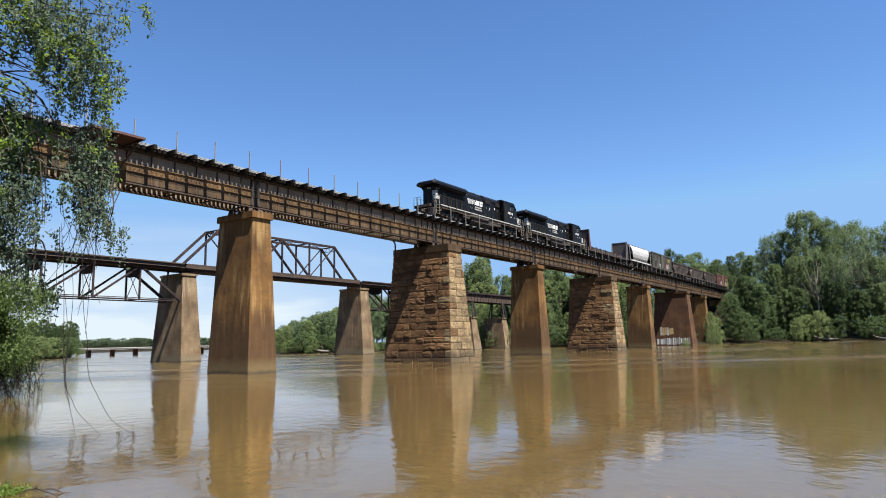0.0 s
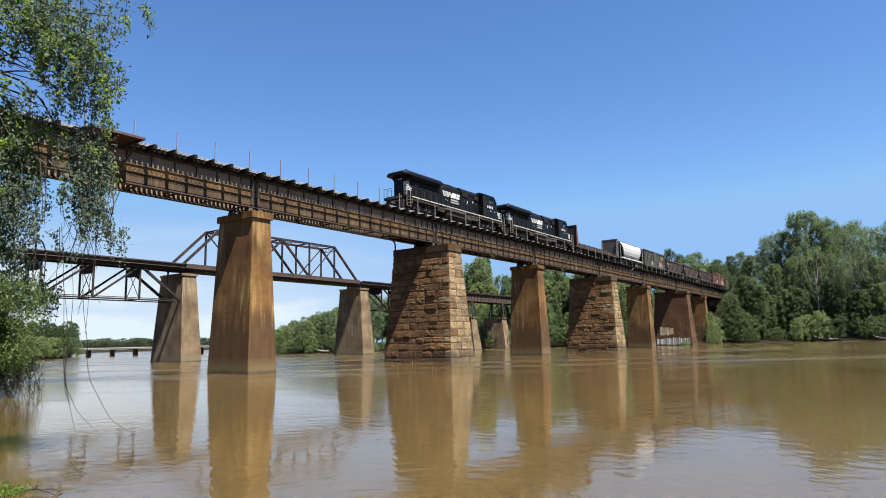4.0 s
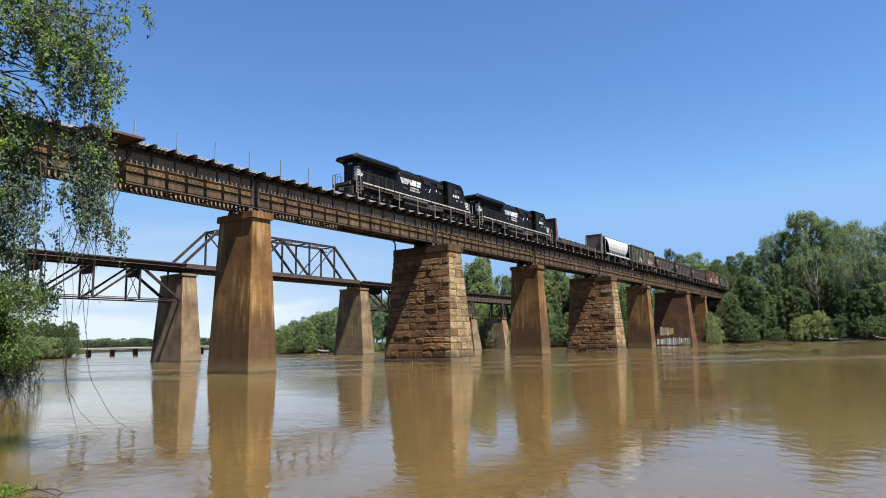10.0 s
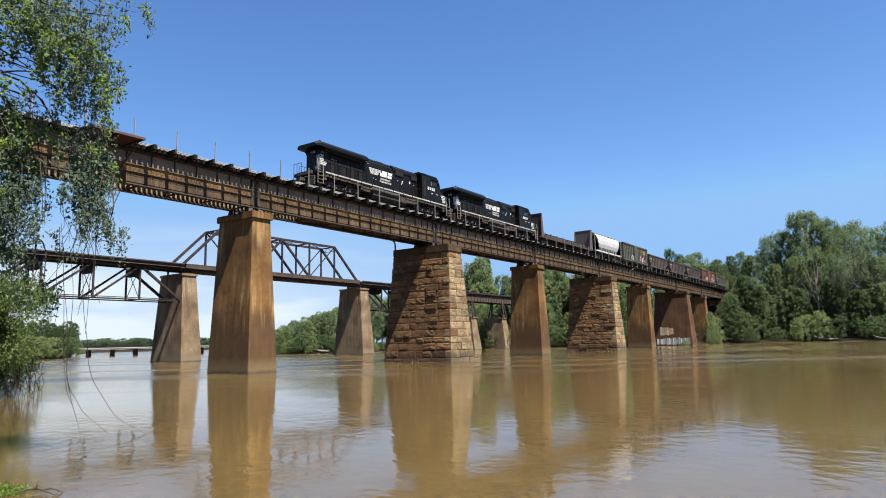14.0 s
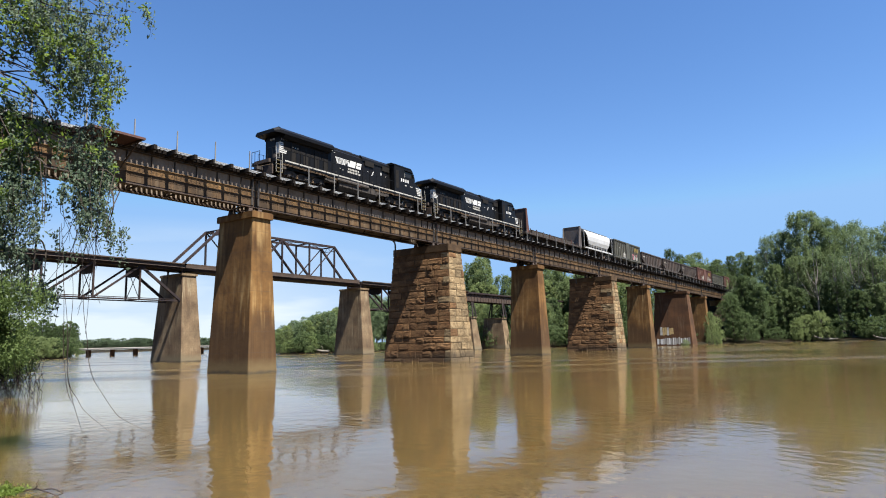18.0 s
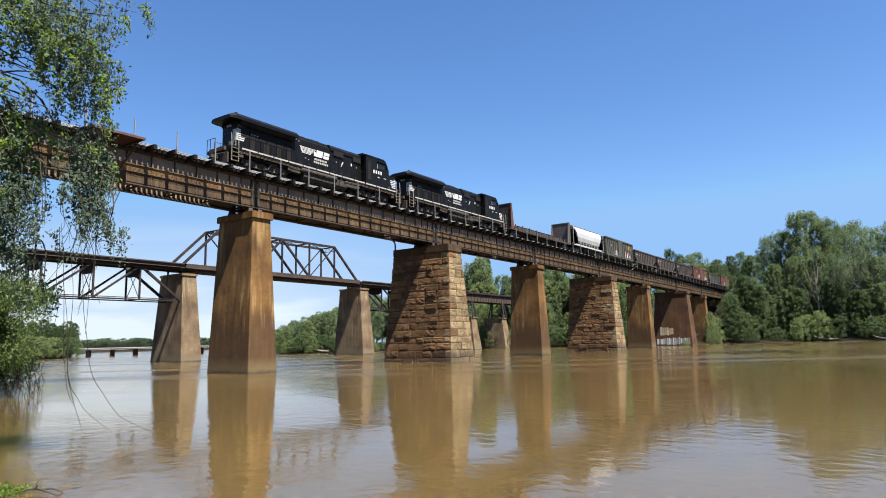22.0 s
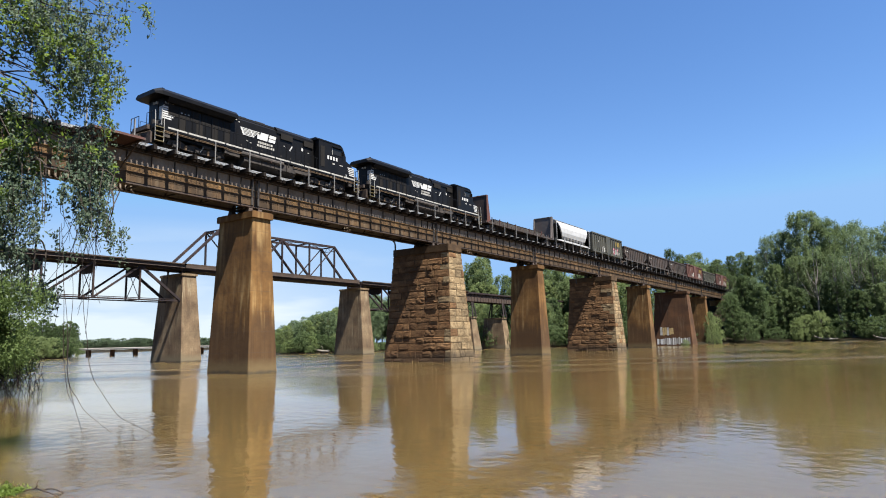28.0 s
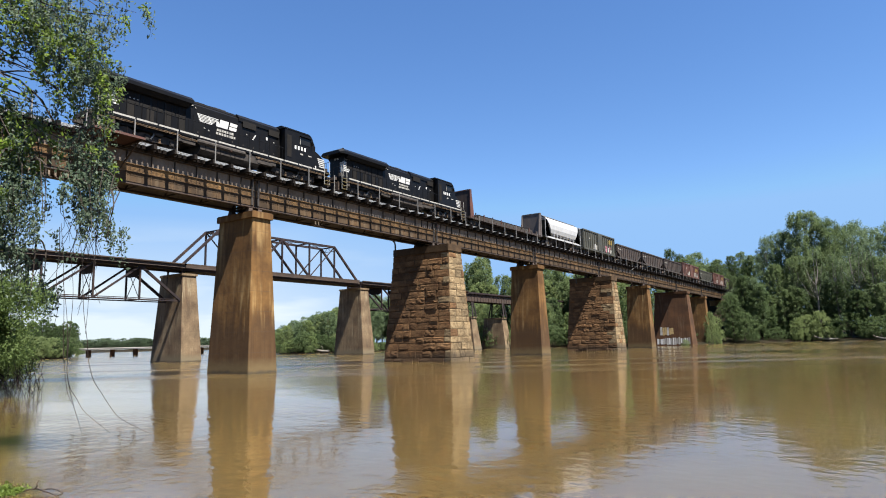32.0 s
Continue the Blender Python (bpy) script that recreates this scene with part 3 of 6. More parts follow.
for i, x in enumerate(PIERS):
    if i in (2, 4):
        stone_pier(x)
    elif i == 6:
        big = concrete_pier(x, "broad stained concrete pier with faded painted marks", 4.4, 8.9, (1.0, 0.8), CONCRETE_DARK)
        rng = random.Random(3)
        # faded paint marks, unreadable: plain bars
        face = lambda z: -2.2 + 1.0 * z / SHAFT_TOP

        def bar(y, z, w, h):
            s = Solid().add([(face(c) - d, a, c) for d in (0.012, -0.02) for a, c in ((y - w, z - h), (y + w, z - h), (y + w * 0.9, z + h), (y - w * 0.8, z + h))], [(0, 1, 2, 3), (7, 6, 5, 4), (0, 4, 5, 1), (1, 5, 6, 2), (2, 6, 7, 3), (3, 7, 4, 0)])
            return s
        for k in range(17):
            y, z = 3.3 - k * 0.44, rng.uniform(0.95, 1.15)
            part("paint_mark", bar(y, z, rng.uniform(0.17, 0.225), rng.uniform(0.5, 0.85)), POST if k % 3 == 1 else DULL_WHITE if k % 2 else WHITE, big, "faded white paint mark" if k == 0 else "")
        for k in range(6):
            part("paint_mark", bar(2.45 - k * 0.5, rng.uniform(3.1, 3.4), rng.uniform(0.22, 0.27), rng.uniform(0.7, 0.95)), PAINT_YELLOW if k % 3 else DULL_WHITE, big, "faded yellow paint mark" if k == 1 else "")
    else:
        concrete_pier(x, "tall tapered concrete bridge pier streaked with orange rust")

G0, G1 = 12.86, 15.32  # girder's lower and upper edge
HALF = 1.05


def girder_span():
    """One span of two riveted plate girders; x runs from 0 to 24.4."""
    g = thing("girder_span", pose(0, 0, 0), "rusted grey riveted plate girder bridge span", "bridge span", "girder spans")
    L = 24.36
    for side in (-1, 1):
        y = side * HALF
        part("web", box(0.03, L, y - 0.02, y + 0.02, G0 + 0.02, G1 - 0.02), WEB, g)
        part("top_flange", box(0.03, L, y - 0.22, y + 0.22, G1 - 0.05, G1).box(0.03, L, y - 0.2, y + 0.2, G1 - 0.2, G1 - 0.17), RUST_DARK, g)
        part("bottom_flange", box(0.03, L, y - 0.24, y + 0.24, G0, G0 + 0.05).box(0.03, L, y - 0.06, y + 0.06, G0 + 0.05, G0 + 0.2), RUST_DARK, g, "dark rusted bottom flange")
    near = -HALF
    # stiffeners stand closer together towards both ends
    places = [0.14, 1.25, 2.35] + [3.45 + 1.746 * k for k in range(11)] + [22.01, 23.11, L - 0.1]
    # Black above and brown below, split at the sunlit band's upper edge.
    stiff = box(-0.024, 0.024, near - 0.13, near - 0.02, G0 + 1.44, G1 - 0.2).mesh("stiffener", BLACK_STEEL)
    foot = box(-0.02, 0.02, near - 0.115, near - 0.02, G0 + 0.2, G0 + 1.34).mesh("stiffener", RUST_BROWN)
    for x in places:
        part("stiffener", stiff, None, g, at=pose(x, 0, 0))
        part("stiffener", foot, None, g, at=pose(x, 0, 0))
    for x in (0.3, L - 0.25):
        part("end_post", box(x - 0.09, x + 0.09, near - 0.19, near - 0.02, G0 + 0.2, G1 - 0.2), BLACK_STEEL, g)
    # rusted plates along the lower half; the upper, brighter row paints in sunlit web
    for a, b in zip(places, places[1:]):
        part("side_plate", box(a + 0.028, b - 0.028, near - 0.1, near - 0.05, G0 + 0.97, G0 + 1.42), RUST, g)
        part("lower_plate", box(a + 0.024, b - 0.024, near - 0.09, near - 0.03, G0 + 0.2, G0 + 0.85), RUST_LOWER, g)
    ribs = Solid()
    for x in places:
        ribs.box(x - 0.024, x + 0.024, HALF + 0.02, HALF + 0.13, G0 + 0.2, G1 - 0.2)
    tagged(part("far_rib_row", ribs, WEB, g, "stiffeners on the far girder"), kind="stuff")
    part("rail_strip", box(0.05, L - 0.05, near - 0.17, near - 0.12, G0 + 1.38, G0 + 1.44), RUST, g, "rusted angle strip")
    part("lower_strip", box(0.05, L - 0.05, near - 0.17, near - 0.12, G0 + 0.89, G0 + 0.95), RUST, g)
    brace = [Solid().beam((0, -HALF * e, G0 + 0.2), (0, HALF * e, G1 - 0.3), 0.08, 0.08).mesh("cross_brace", RUST_DARK) for e in (-1, 1)]
    strut = Solid().beam((0, HALF, G0 + 0.15), (0, -HALF, G0 + 0.15), 0.1, 0.1).mesh("bottom_strut", RUST_DARK)
    for k in range(9):
        x = 0.4 + (L - 0.8) * k / 8
        for me in brace + [strut]:
            part(me.name.split(".")[0], me, None, g, at=pose(x, 0, 0))
    for side in (-1, 1):
        for x in (0.45, L - 0.4):
            part("bearing", box(x - 0.22, x + 0.22, side * HALF - 0.3, side * HALF + 0.3, CAP_TOP, G0, taper=(0.06, 0.1)), RUST_DARK, g, at=None)
    return g


first = girder_span()
first.matrix_basis = pose(PIERS[0], TRACK_Y, 0)
for x, nxt in zip([PIERS[0] - 24.4] + PIERS[1:], [PIERS[0]] + PIERS[2:] + [PIERS[-1] + 24.4]):
    span = copy_thing(first, Matrix.Translation((x, TRACK_Y, 0)) @ Matrix.Diagonal(((nxt - x) / 24.4, 1, 1, 1)))
    if nxt in (PIERS[2], PIERS[4]):
        # a drain beside each stone pier
        end = 24.36
        part("drain_pipe", Solid().tube([(end - 4.7, HALF + 0.05, G0 + 0.15), (end - 3.7, 1.5, G0 - 0.1), (end - 3.62, 1.5, G0 - 0.35), (end - 3.62, 1.5, CAP_TOP - 1.1)], 0.09, 8), BLACK_STEEL, span)
first.matrix_basis = Matrix.Translation((PIERS[0], TRACK_Y, 0)) @ Matrix.Diagonal(((PIERS[1] - PIERS[0]) / 24.4, 1, 1, 1))


def railway_track():
    t = thing("railway_track", pose(0, TRACK_Y, 0), "railway track on dark timber bridge ties with rusty rails", "railway track", kind="structure")
    x0, x1 = -40.0, 320.0
    top = RAIL_Z - 0.18
    for s in (-1, 1):
        y = s * 0.755
        sec = [(y - 0.07, top), (y + 0.07, top), (y + 0.02, top + 0.03), (y + 0.015, top + 0.13), (y + 0.036, top + 0.14), (y + 0.036, RAIL_Z), (y - 0.036, RAIL_Z), (y - 0.036, top + 0.14), (y - 0.015, top + 0.13), (y - 0.02, top + 0.03)]
        part("rail", Solid().along(sec, x0, x1), STEEL, t)
        part("guard_timber", Solid().along([(s * 1.46 - 0.08, top), (s * 1.46 + 0.08, top), (s * 1.46 + 0.08, top + 0.12), (s * 1.46 - 0.08, top + 0.12)], x0, 228), TIE, t)
    short = Solid()
    first_x, gap = 23.63 - 0.12, 1.537
    for k in range(-160, 772):
        if k % 4:
            x = first_x + k * gap / 4
            short.box(x - 0.125, x + 0.125, -1.62, 1.62, top - 0.26, top)
    tagged(part("short_ties", short, TIE, t, "close-set dark timber ties"), kind="stuff")
    tie = box(-0.12, 0.12, -2.40, 1.6, top - 0.33, top - 0.004, c=0.015).mesh("long_tie", TIE)
    grate = Solid()
    for k in range(20):
        y = -2.14 + k * 0.039
        grate.box(0.12, gap - 0.12, y, y + 0.012, top - 0.013, top - 0.004)
    for k in range(5):
        x = 0.12 + k * (gap - 0.26) / 4
        grate.box(x, x + 0.02, -2.14, -1.38, top - 0.024, top - 0.006)
    panel = grate.mesh("walkway_panel", GALV)
    post = Solid().box(-0.035, 0.035, -2.48, -2.405, top - 0.3, top + 1.32, taper=(0.006, 0.006)).mesh("railing_post", POST)
    for i in range(-24, 134):
        part("long_tie", tie, None, t, at=pose(first_x + i * gap, 0, 0))
        part("walkway_panel", panel, None, t, "galvanised steel grating panel" if i == 0 else "", at=pose(first_x + i * gap, 0, 0))
        if i % 2 == 1:
            part("railing_post", post, None, t, at=pose(first_x + i * gap, 0, 0))
    return t


railway_track()

# ---- the second bridge ----
NEAR, FAR = 88.0, 91.6


def second_piers():
    for x, z1, label in ((58.75, 13.0, "tapered pale concrete pier under steel trusses"), (98.8, 13.0, "tapered pale concrete pier under steel trusses"), (140.6, 8.0, "low pale concrete pier"), (156.5, 8.0, "low pale concrete pier"), (18.7, 13.0, "tapered pale concrete pier under steel trusses")):
        w, l = (3.5, 8.0)
        concrete_pier(x, label, w, l, (0.55, 1.15), CONCRETE_PALE, "old truss bridge piers", (NEAR + FAR) / 2 + 0.75, z1, z1 + 0.35)


def truss_member(p, q, w, name, parent, material=TRUSS):
    part(name, Solid().beam(p, q, w, w), material, parent)


def deck_ties(parent, x0, x1, z):
    """Old ties across the deck, a kerb timber and a thin pipe along it."""
    s = Solid()
    x = x0 + 0.3
    while x < x1 - 0.2:
        s.box(x - 0.12, x + 0.12, NEAR + 0.02, FAR + 0.3, z, z + 0.22)
        x += 0.62
    tagged(part("tie_bed", s, TIE, parent, "row of old timber ties"), kind="stuff")
    part("kerb_timber", box(x0, x1, NEAR - 0.72, NEAR - 0.5, z + 0.14, z + 0.3), RUST_DARK, parent, "weathered kerb timber")
    part("pipe", Solid().tube([(x0, NEAR - 0.62, z - 0.35), (x1, NEAR - 0.62, z - 0.35)], 0.06, 6), RUST_DARK, parent, "rusty pipe along the deck")


def deck_truss(x1, panels, label):
    """A truss hung below its deck; its far end stands at x1."""
    b = thing("deck_truss", pose(0, 0, 0), label, "truss bridge", "old truss bridge")
    step, top, low = 6.6, 13.96, 9.1
    for y in (NEAR, FAR):
        xs = [x1 - 0.4 - step * k for k in range(panels + 1)]
        truss_member((xs[0], y, top), (xs[-1], y, top), 0.24, "top_chord", b)
        truss_member((xs[0], y, low), (xs[-1], y, low), 0.16, "bottom_chord", b)
        truss_member((xs[0], y, low + 0.22), (xs[-1], y, low + 0.22), 0.10, "bottom_chord", b)
        for k in range(0, panels + 1):
            truss_member((xs[k], y, low), (xs[k], y, top), 0.22, "post", b)
        for k in range(panels):
            if k == 0:
                truss_member((xs[0], y, low), (xs[1], y, top), 0.34, "diagonal", b)
            elif k < (panels + 1) // 2 + 1:
                truss_member((xs[k], y, top), (xs[k + 1], y, low), 0.25, "diagonal", b)
            else:
                truss_member((xs[k], y, low), (xs[k + 1], y, top), 0.26, "diagonal", b)
    xs = [x1 - 0.4 - step * k for k in range(panels + 1)]
    for x in xs[1:]:
        truss_member((x, NEAR, low), (x, FAR, top), 0.07, "sway_brace", b)
        truss_member((x, FAR, low), (x, NEAR, top), 0.07, "sway_brace", b)
        truss_member((x, NEAR, low), (x, FAR, low), 0.14, "floor_strut", b)
        part("gusset_plate", Solid().add([(x - 0.06, NEAR + 0.1, 12.7), (x - 0.06, NEAR + 0.7, 12.4), (x - 0.06, FAR - 0.7, 12.4), (x - 0.06, FAR - 0.1, 12.7), (x - 0.06, FAR - 0.1, 13.7), (x - 0.06, NEAR + 0.1, 13.7)] + [(x + 0.06, NEAR + 0.1, 12.7), (x + 0.06, NEAR + 0.7, 12.4), (x + 0.06, FAR - 0.7, 12.4), (x + 0.06, FAR - 0.1, 12.7), (x + 0.06, FAR - 0.1, 13.7), (x + 0.06, NEAR + 0.1, 13.7)], [tuple(range(6)), tuple(range(11, 5, -1))] + [(k, (k + 1) % 6, 6 + (k + 1) % 6, 6 + k) for k in range(6)]), TRUSS, b)
    part("deck", box(xs[-1], x1, NEAR - 0.2, FAR + 0.2, 14.09, 14.3).box(xs[-1], x1, NEAR - 0.1, FAR + 0.1, 14.3, 14.49), TRUSS, b)
    deck_ties(b, xs[-1], x1, 14.5)
    part("side_girder", box(xs[-1], x1, NEAR - 0.5, NEAR - 0.35, 14.22, 14.7), RUST_DARK, b)
    return b


def through_truss():
    b = thing("through_truss", pose(0, 0, 0), "weathered dark steel through truss bridge span", "truss bridge", "old truss bridge")
    x0, x1, n, low, top = 57.6, 97.0, 6, 14.6, 20.9
    xs = [x0 + (x1 - x0) * k / n for k in range(n + 1)]
    for y in (NEAR, FAR):
        truss_member((xs[0], y, low), (xs[1], y, top), 0.36, "end_post", b)
        truss_member((xs[n], y, low), (xs[n - 1], y, top), 0.36, "end_post", b)
        truss_member((xs[1], y, top), (xs[n - 1], y, top), 0.36, "top_chord", b)
        truss_member((xs[0], y, low), (xs[n], y, low), 0.22, "bottom_chord", b)
        for k in range(1, n):
            truss_member((xs[k], y, low), (xs[k], y, top), 0.26, "post", b)
        for k in range(1, n - 1):
            hi, lo = {1: (1, 2), 2: (3, 2), 3: (3, 4), 4: (5, 4)}[k]
            truss_member((xs[hi], y, top), (xs[lo], y, low), 0.34 if k in (2, 3) else 0.16, "diagonal", b)
    for k in range(1, n):
        truss_member((xs[k], NEAR, top), (xs[k], FAR, top), 0.2, "top_strut", b)
        if k in (1, n - 1):
            truss_member((xs[k], NEAR, top - 0.8), (xs[k], FAR, top - 0.8), 0.1, "top_strut", b)
        for j in range(4 if k in (1, n - 1) else 0):
            y0, y1 = NEAR + (FAR - NEAR) * j / 4, NEAR + (FAR - NEAR) * (j + 1) / 4
            truss_member((xs[k], y0, top - (0.8 if j % 2 else 0)), (xs[k], y1, top - (0 if j % 2 else 0.8)), 0.07, "lattice", b)
        if k < n - 1:
            truss_member((xs[k], NEAR, top), (xs[k + 1], FAR, top), 0.08, "lateral_rod", b)
            truss_member((xs[k], FAR, top), (xs[k + 1], NEAR, top), 0.08, "lateral_rod", b)
    part("floor", box(x0 - 0.4, x1 + 0.4, NEAR - 0.1, FAR + 0.1, 13.8, 14.1).box(x0 - 0.4, x1 + 0.4, NEAR + 0.9, FAR - 0.9, 14.1, 14.5), TRUSS, b)
    deck_ties(b, x0, x1, 14.5)
    part("side_girder", box(x0 - 0.4, x1 + 0.4, NEAR - 0.25, NEAR - 0.12, 14.05, 14.7), RUST_DARK, b)
    return b


def approach_girder():
    b = thing("approach_girder", pose(0, 0, 0), "old dark steel approach girder on steel bents", "bridge span", "old truss bridge")
    x0, x1 = 137.0, 205.0
    for y in (NEAR, FAR):
        part("girder", box(x0, x1, y - 0.12, y + 0.12, 12.3, 14.2), RUST_DARK, b)
    part("deck", box(x0, x1, NEAR - 0.5, FAR + 0.5, 14.2, 14.6), TRUSS, b)
    rib = box(-0.06, 0.06, NEAR - 0.25, NEAR - 0.12, 12.35, 14.15).mesh("stiffener", RUST_DARK)
    for k in range(48):
        part("stiffener", rib, None, b, at=pose(x0 + 0.4 + k * 1.4, 0, 0))
    for x, z in ((140.6, 8.35), (156.5, 8.35), (188.0, 2.0)):
        for y, e in ((NEAR, -0.6), (FAR, 0.6)):
            truss_member((x - 0.8, y + e, z), (x - 0.3, y, 12.3), 0.3, "bent_leg", b)
            truss_member((x + 0.8, y + e, z), (x + 0.3, y, 12.3), 0.3, "bent_leg", b)
        truss_member((x, NEAR, z + 0.4), (x, FAR, 12.0), 0.12, "bent_brace", b)
        truss_member((x, FAR, z + 0.4), (x, NEAR, 12.0), 0.12, "bent_brace", b)
    return b


second_piers()
deck_truss(58.0, 6, "old pin-connected deck truss with dark weathered steel")
deck_truss(138.0, 6, "old pin-connected deck truss with dark weathered steel")
through_truss()
approach_girder()


def low_bridge():
    """A low concrete road bridge far up the river."""
    b = thing("low_bridge", pose(0, 0, 0), "distant low pale concrete bridge on short piers", "bridge")
    turn = radians(60.0)
    mid, d = Vector((math.cos(turn), math.sin(turn), 0)) * 248, Vector((math.sin(turn), -math.cos(turn), 0))
    p, q = mid - d * 27, mid + d * 46
    part("deck", Solid().beam(p + Vector((0, 0, 2.5)), q + Vector((0, 0, 2.5)), 3.0, 0.4), GREY_CONCRETE, b)
    part("parapet", Solid().beam(p + Vector((0, 0, 2.8)), q + Vector((0, 0, 2.8)), 3.3, 0.2), GREY_CONCRETE, b)
    for k in range(10):
        c = mid + d * (7.1 * k - 14.2)
        part("pier", Solid().beam(c + Vector((0, 0, -2.5)), c + Vector((0, 0, 2.3)), 0.8, 1.4), CONCRETE_DARK, b)


low_bridge()


def refuge_platform():
    """A small rusted platform beside the track."""
    p = thing("refuge_platform", pose(20.0, TRACK_Y, RAIL_Z - 0.2), "rust-red steel refuge platform beside the track", "platform")
    part("plate", box(-1.5, 1.95, -3.72, -1.68, -0.31, -0.27), RED_OXIDE, p)
    part("edge_beam", box(-1.5, 1.95, -3.77, -3.72, -0.35, -0.2), RED_OXIDE, p)
    part("edge_beam", box(1.95, 2.0, -3.77, -1.68, -0.35, -0.2), RUST_DARK, p)
    for x in (-1.4, 0.2, 1.8):
        part("joist", box(x - 0.05, x + 0.05, -3.7, -1.68, -0.42, -0.31), RUST_DARK, p)
        part("strut", Solid().beam((x, -3.3, -0.42), (x, -1.2, -1.75), 0.07, 0.07), RUST_DARK, p)


refuge_platform()


def bent_rod():
    """A loose rod caught on the walkway."""
    r = thing("bent_rod", pose(122.9, TRACK_Y - 1.75, 15.25), "bent pale steel rod caught on the bridge walkway", "rod")
    part("shaft", Solid().tube([(-1.5, 0.05, -0.55), (-0.8, 0.02, -0.35), (0.0, 0.0, 0.0), (0.5, -0.3, 0.2), (0.8, -0.6, 0.45)], 0.04, 6), POST, r)


bent_rod()

# ---- the train ----
WHEELS = []  # (wheelset, radius), turned in motions()
CARS = []  # (thing, metres behind the front of the train)


def wheelset_mesh(r):
    s = Solid()
    for y in (-0.76, 0.76):
        a = math.copysign(0.065, y)
        s.tube([(0, y - a, 0), (0, y + a * 0.4, 0), (0, y + a * 0.4, 0), (0, y + a, 0)], [r + 0.025, r + 0.025, r * 0.97, r * 0.95], 20)
        s.tube([(0, y + a, 0), (0, y + a * 2.4, 0)], [0.16, 0.12], 10)
    s.tube([(0, -1.0, 0), (0, 1.0, 0)], 0.09, 8)
    for k in range(5):
        t = 2 * math.pi * k / 5
        for y in (-0.835, 0.835):
            s.box(math.cos(t) * r * 0.55 - 0.05, math.cos(t) * r * 0.55 + 0.05, y - 0.02, y + 0.02, math.sin(t) * r * 0.55 - 0.05, math.sin(t) * r * 0.55 + 0.05)
    return s.mesh("wheelset", STEEL)


WHEEL_L, WHEEL_C = wheelset_mesh(0.53), wheelset_mesh(0.44)


def truck(car, x, axles, spread, r, heavy):
    """A truck with side frames, springs and wheelsets."""
    t = part("truck", box(-0.4, 0.4, -0.9, 0.9, 0.55, 0.85, c=0.05), GRIME, car, at=pose(x, 0, 0))
    half = spread * (axles - 1) / 2
    for s in (-1, 1):
        y = s * 1.02
        if heavy:
            prof = [(-half - 0.55, 0.5), (-half - 0.4, 0.85), (-half + 0.5, 0.95), (-0.9, 0.78), (0.9, 0.78), (half - 0.5, 0.95), (half + 0.4, 0.85), (half + 0.55, 0.5), (half - 0.3, 0.45), (0.5, 0.34), (-0.5, 0.34), (-half + 0.3, 0.45)]
        else:
            prof = [(-half - 0.25, 0.42), (-half - 0.2, 0.62), (-0.45, 0.86), (0.45, 0.86), (half + 0.2, 0.62), (half + 0.25, 0.42), (half - 0.2, 0.4), (0.35, 0.22), (-0.35, 0.22), (-half + 0.2, 0.4)]
        f = part("side_frame", Solid().extrude(prof, y - 0.09, y + 0.09), GRIME, t)
        for k in range(axles):
            bx = -half + spread * k
            part("axle_box", box(bx - 0.17, bx + 0.17, y + s * 0.09 - 0.08, y + s * 0.09 + 0.08, r - 0.17, r + 0.2, c=0.04), GRIME, t)
        for k in range(2 if heavy else 1):
            bx = (-half / 2 + half * k) if heavy else 0
            part("spring", Solid().tube([(bx, y + s * 0.1, 0.36), (bx, y + s * 0.1, 0.72)], 0.11, 8), RUST_BROWN, t)
        for k in range(axles):
            bx = -half + spread * k
            part("journal_cap", Solid().tube([(bx, y + s * 0.17, r), (bx, y + s * 0.21, r)], 0.13, 10), GRIME, t)
            if heavy:
                part("sand_pipe", Solid().tube([(bx + 0.42, y + s * 0.14, 1.1), (bx + 0.5, y + s * 0.12, 0.5), (bx + 0.46, y - s * 0.1, 0.12)], 0.022, 5), STEEL, t)
                part("brake_shoe", box(bx + 0.52, bx + 0.62, y - s * 0.28 - 0.06, y - s * 0.28 + 0.06, 0.35, 0.75), RUST_BROWN, t)
        if heavy:
            part("damper", Solid().tube([(0.25, y + s * 0.15, 0.5), (0.55, y + s * 0.15, 0.98)], 0.05, 6), POST, t)
            part("brake_cylinder", Solid().tube([(0.5, y + s * 0.16, 0.95), (1.1, y + s * 0.16, 0.95)], 0.12, 8), GRIME, t)
    for k in range(axles):
        w = part("wheelset", WHEEL_L if heavy else WHEEL_C, None, t, at=pose(-half + spread * k, 0, r))
        WHEELS.append((w, r, -half + spread * k))
    return t


def rail_of_tube(pts, r=0.022):
    return Solid().tube(pts, r, 5)


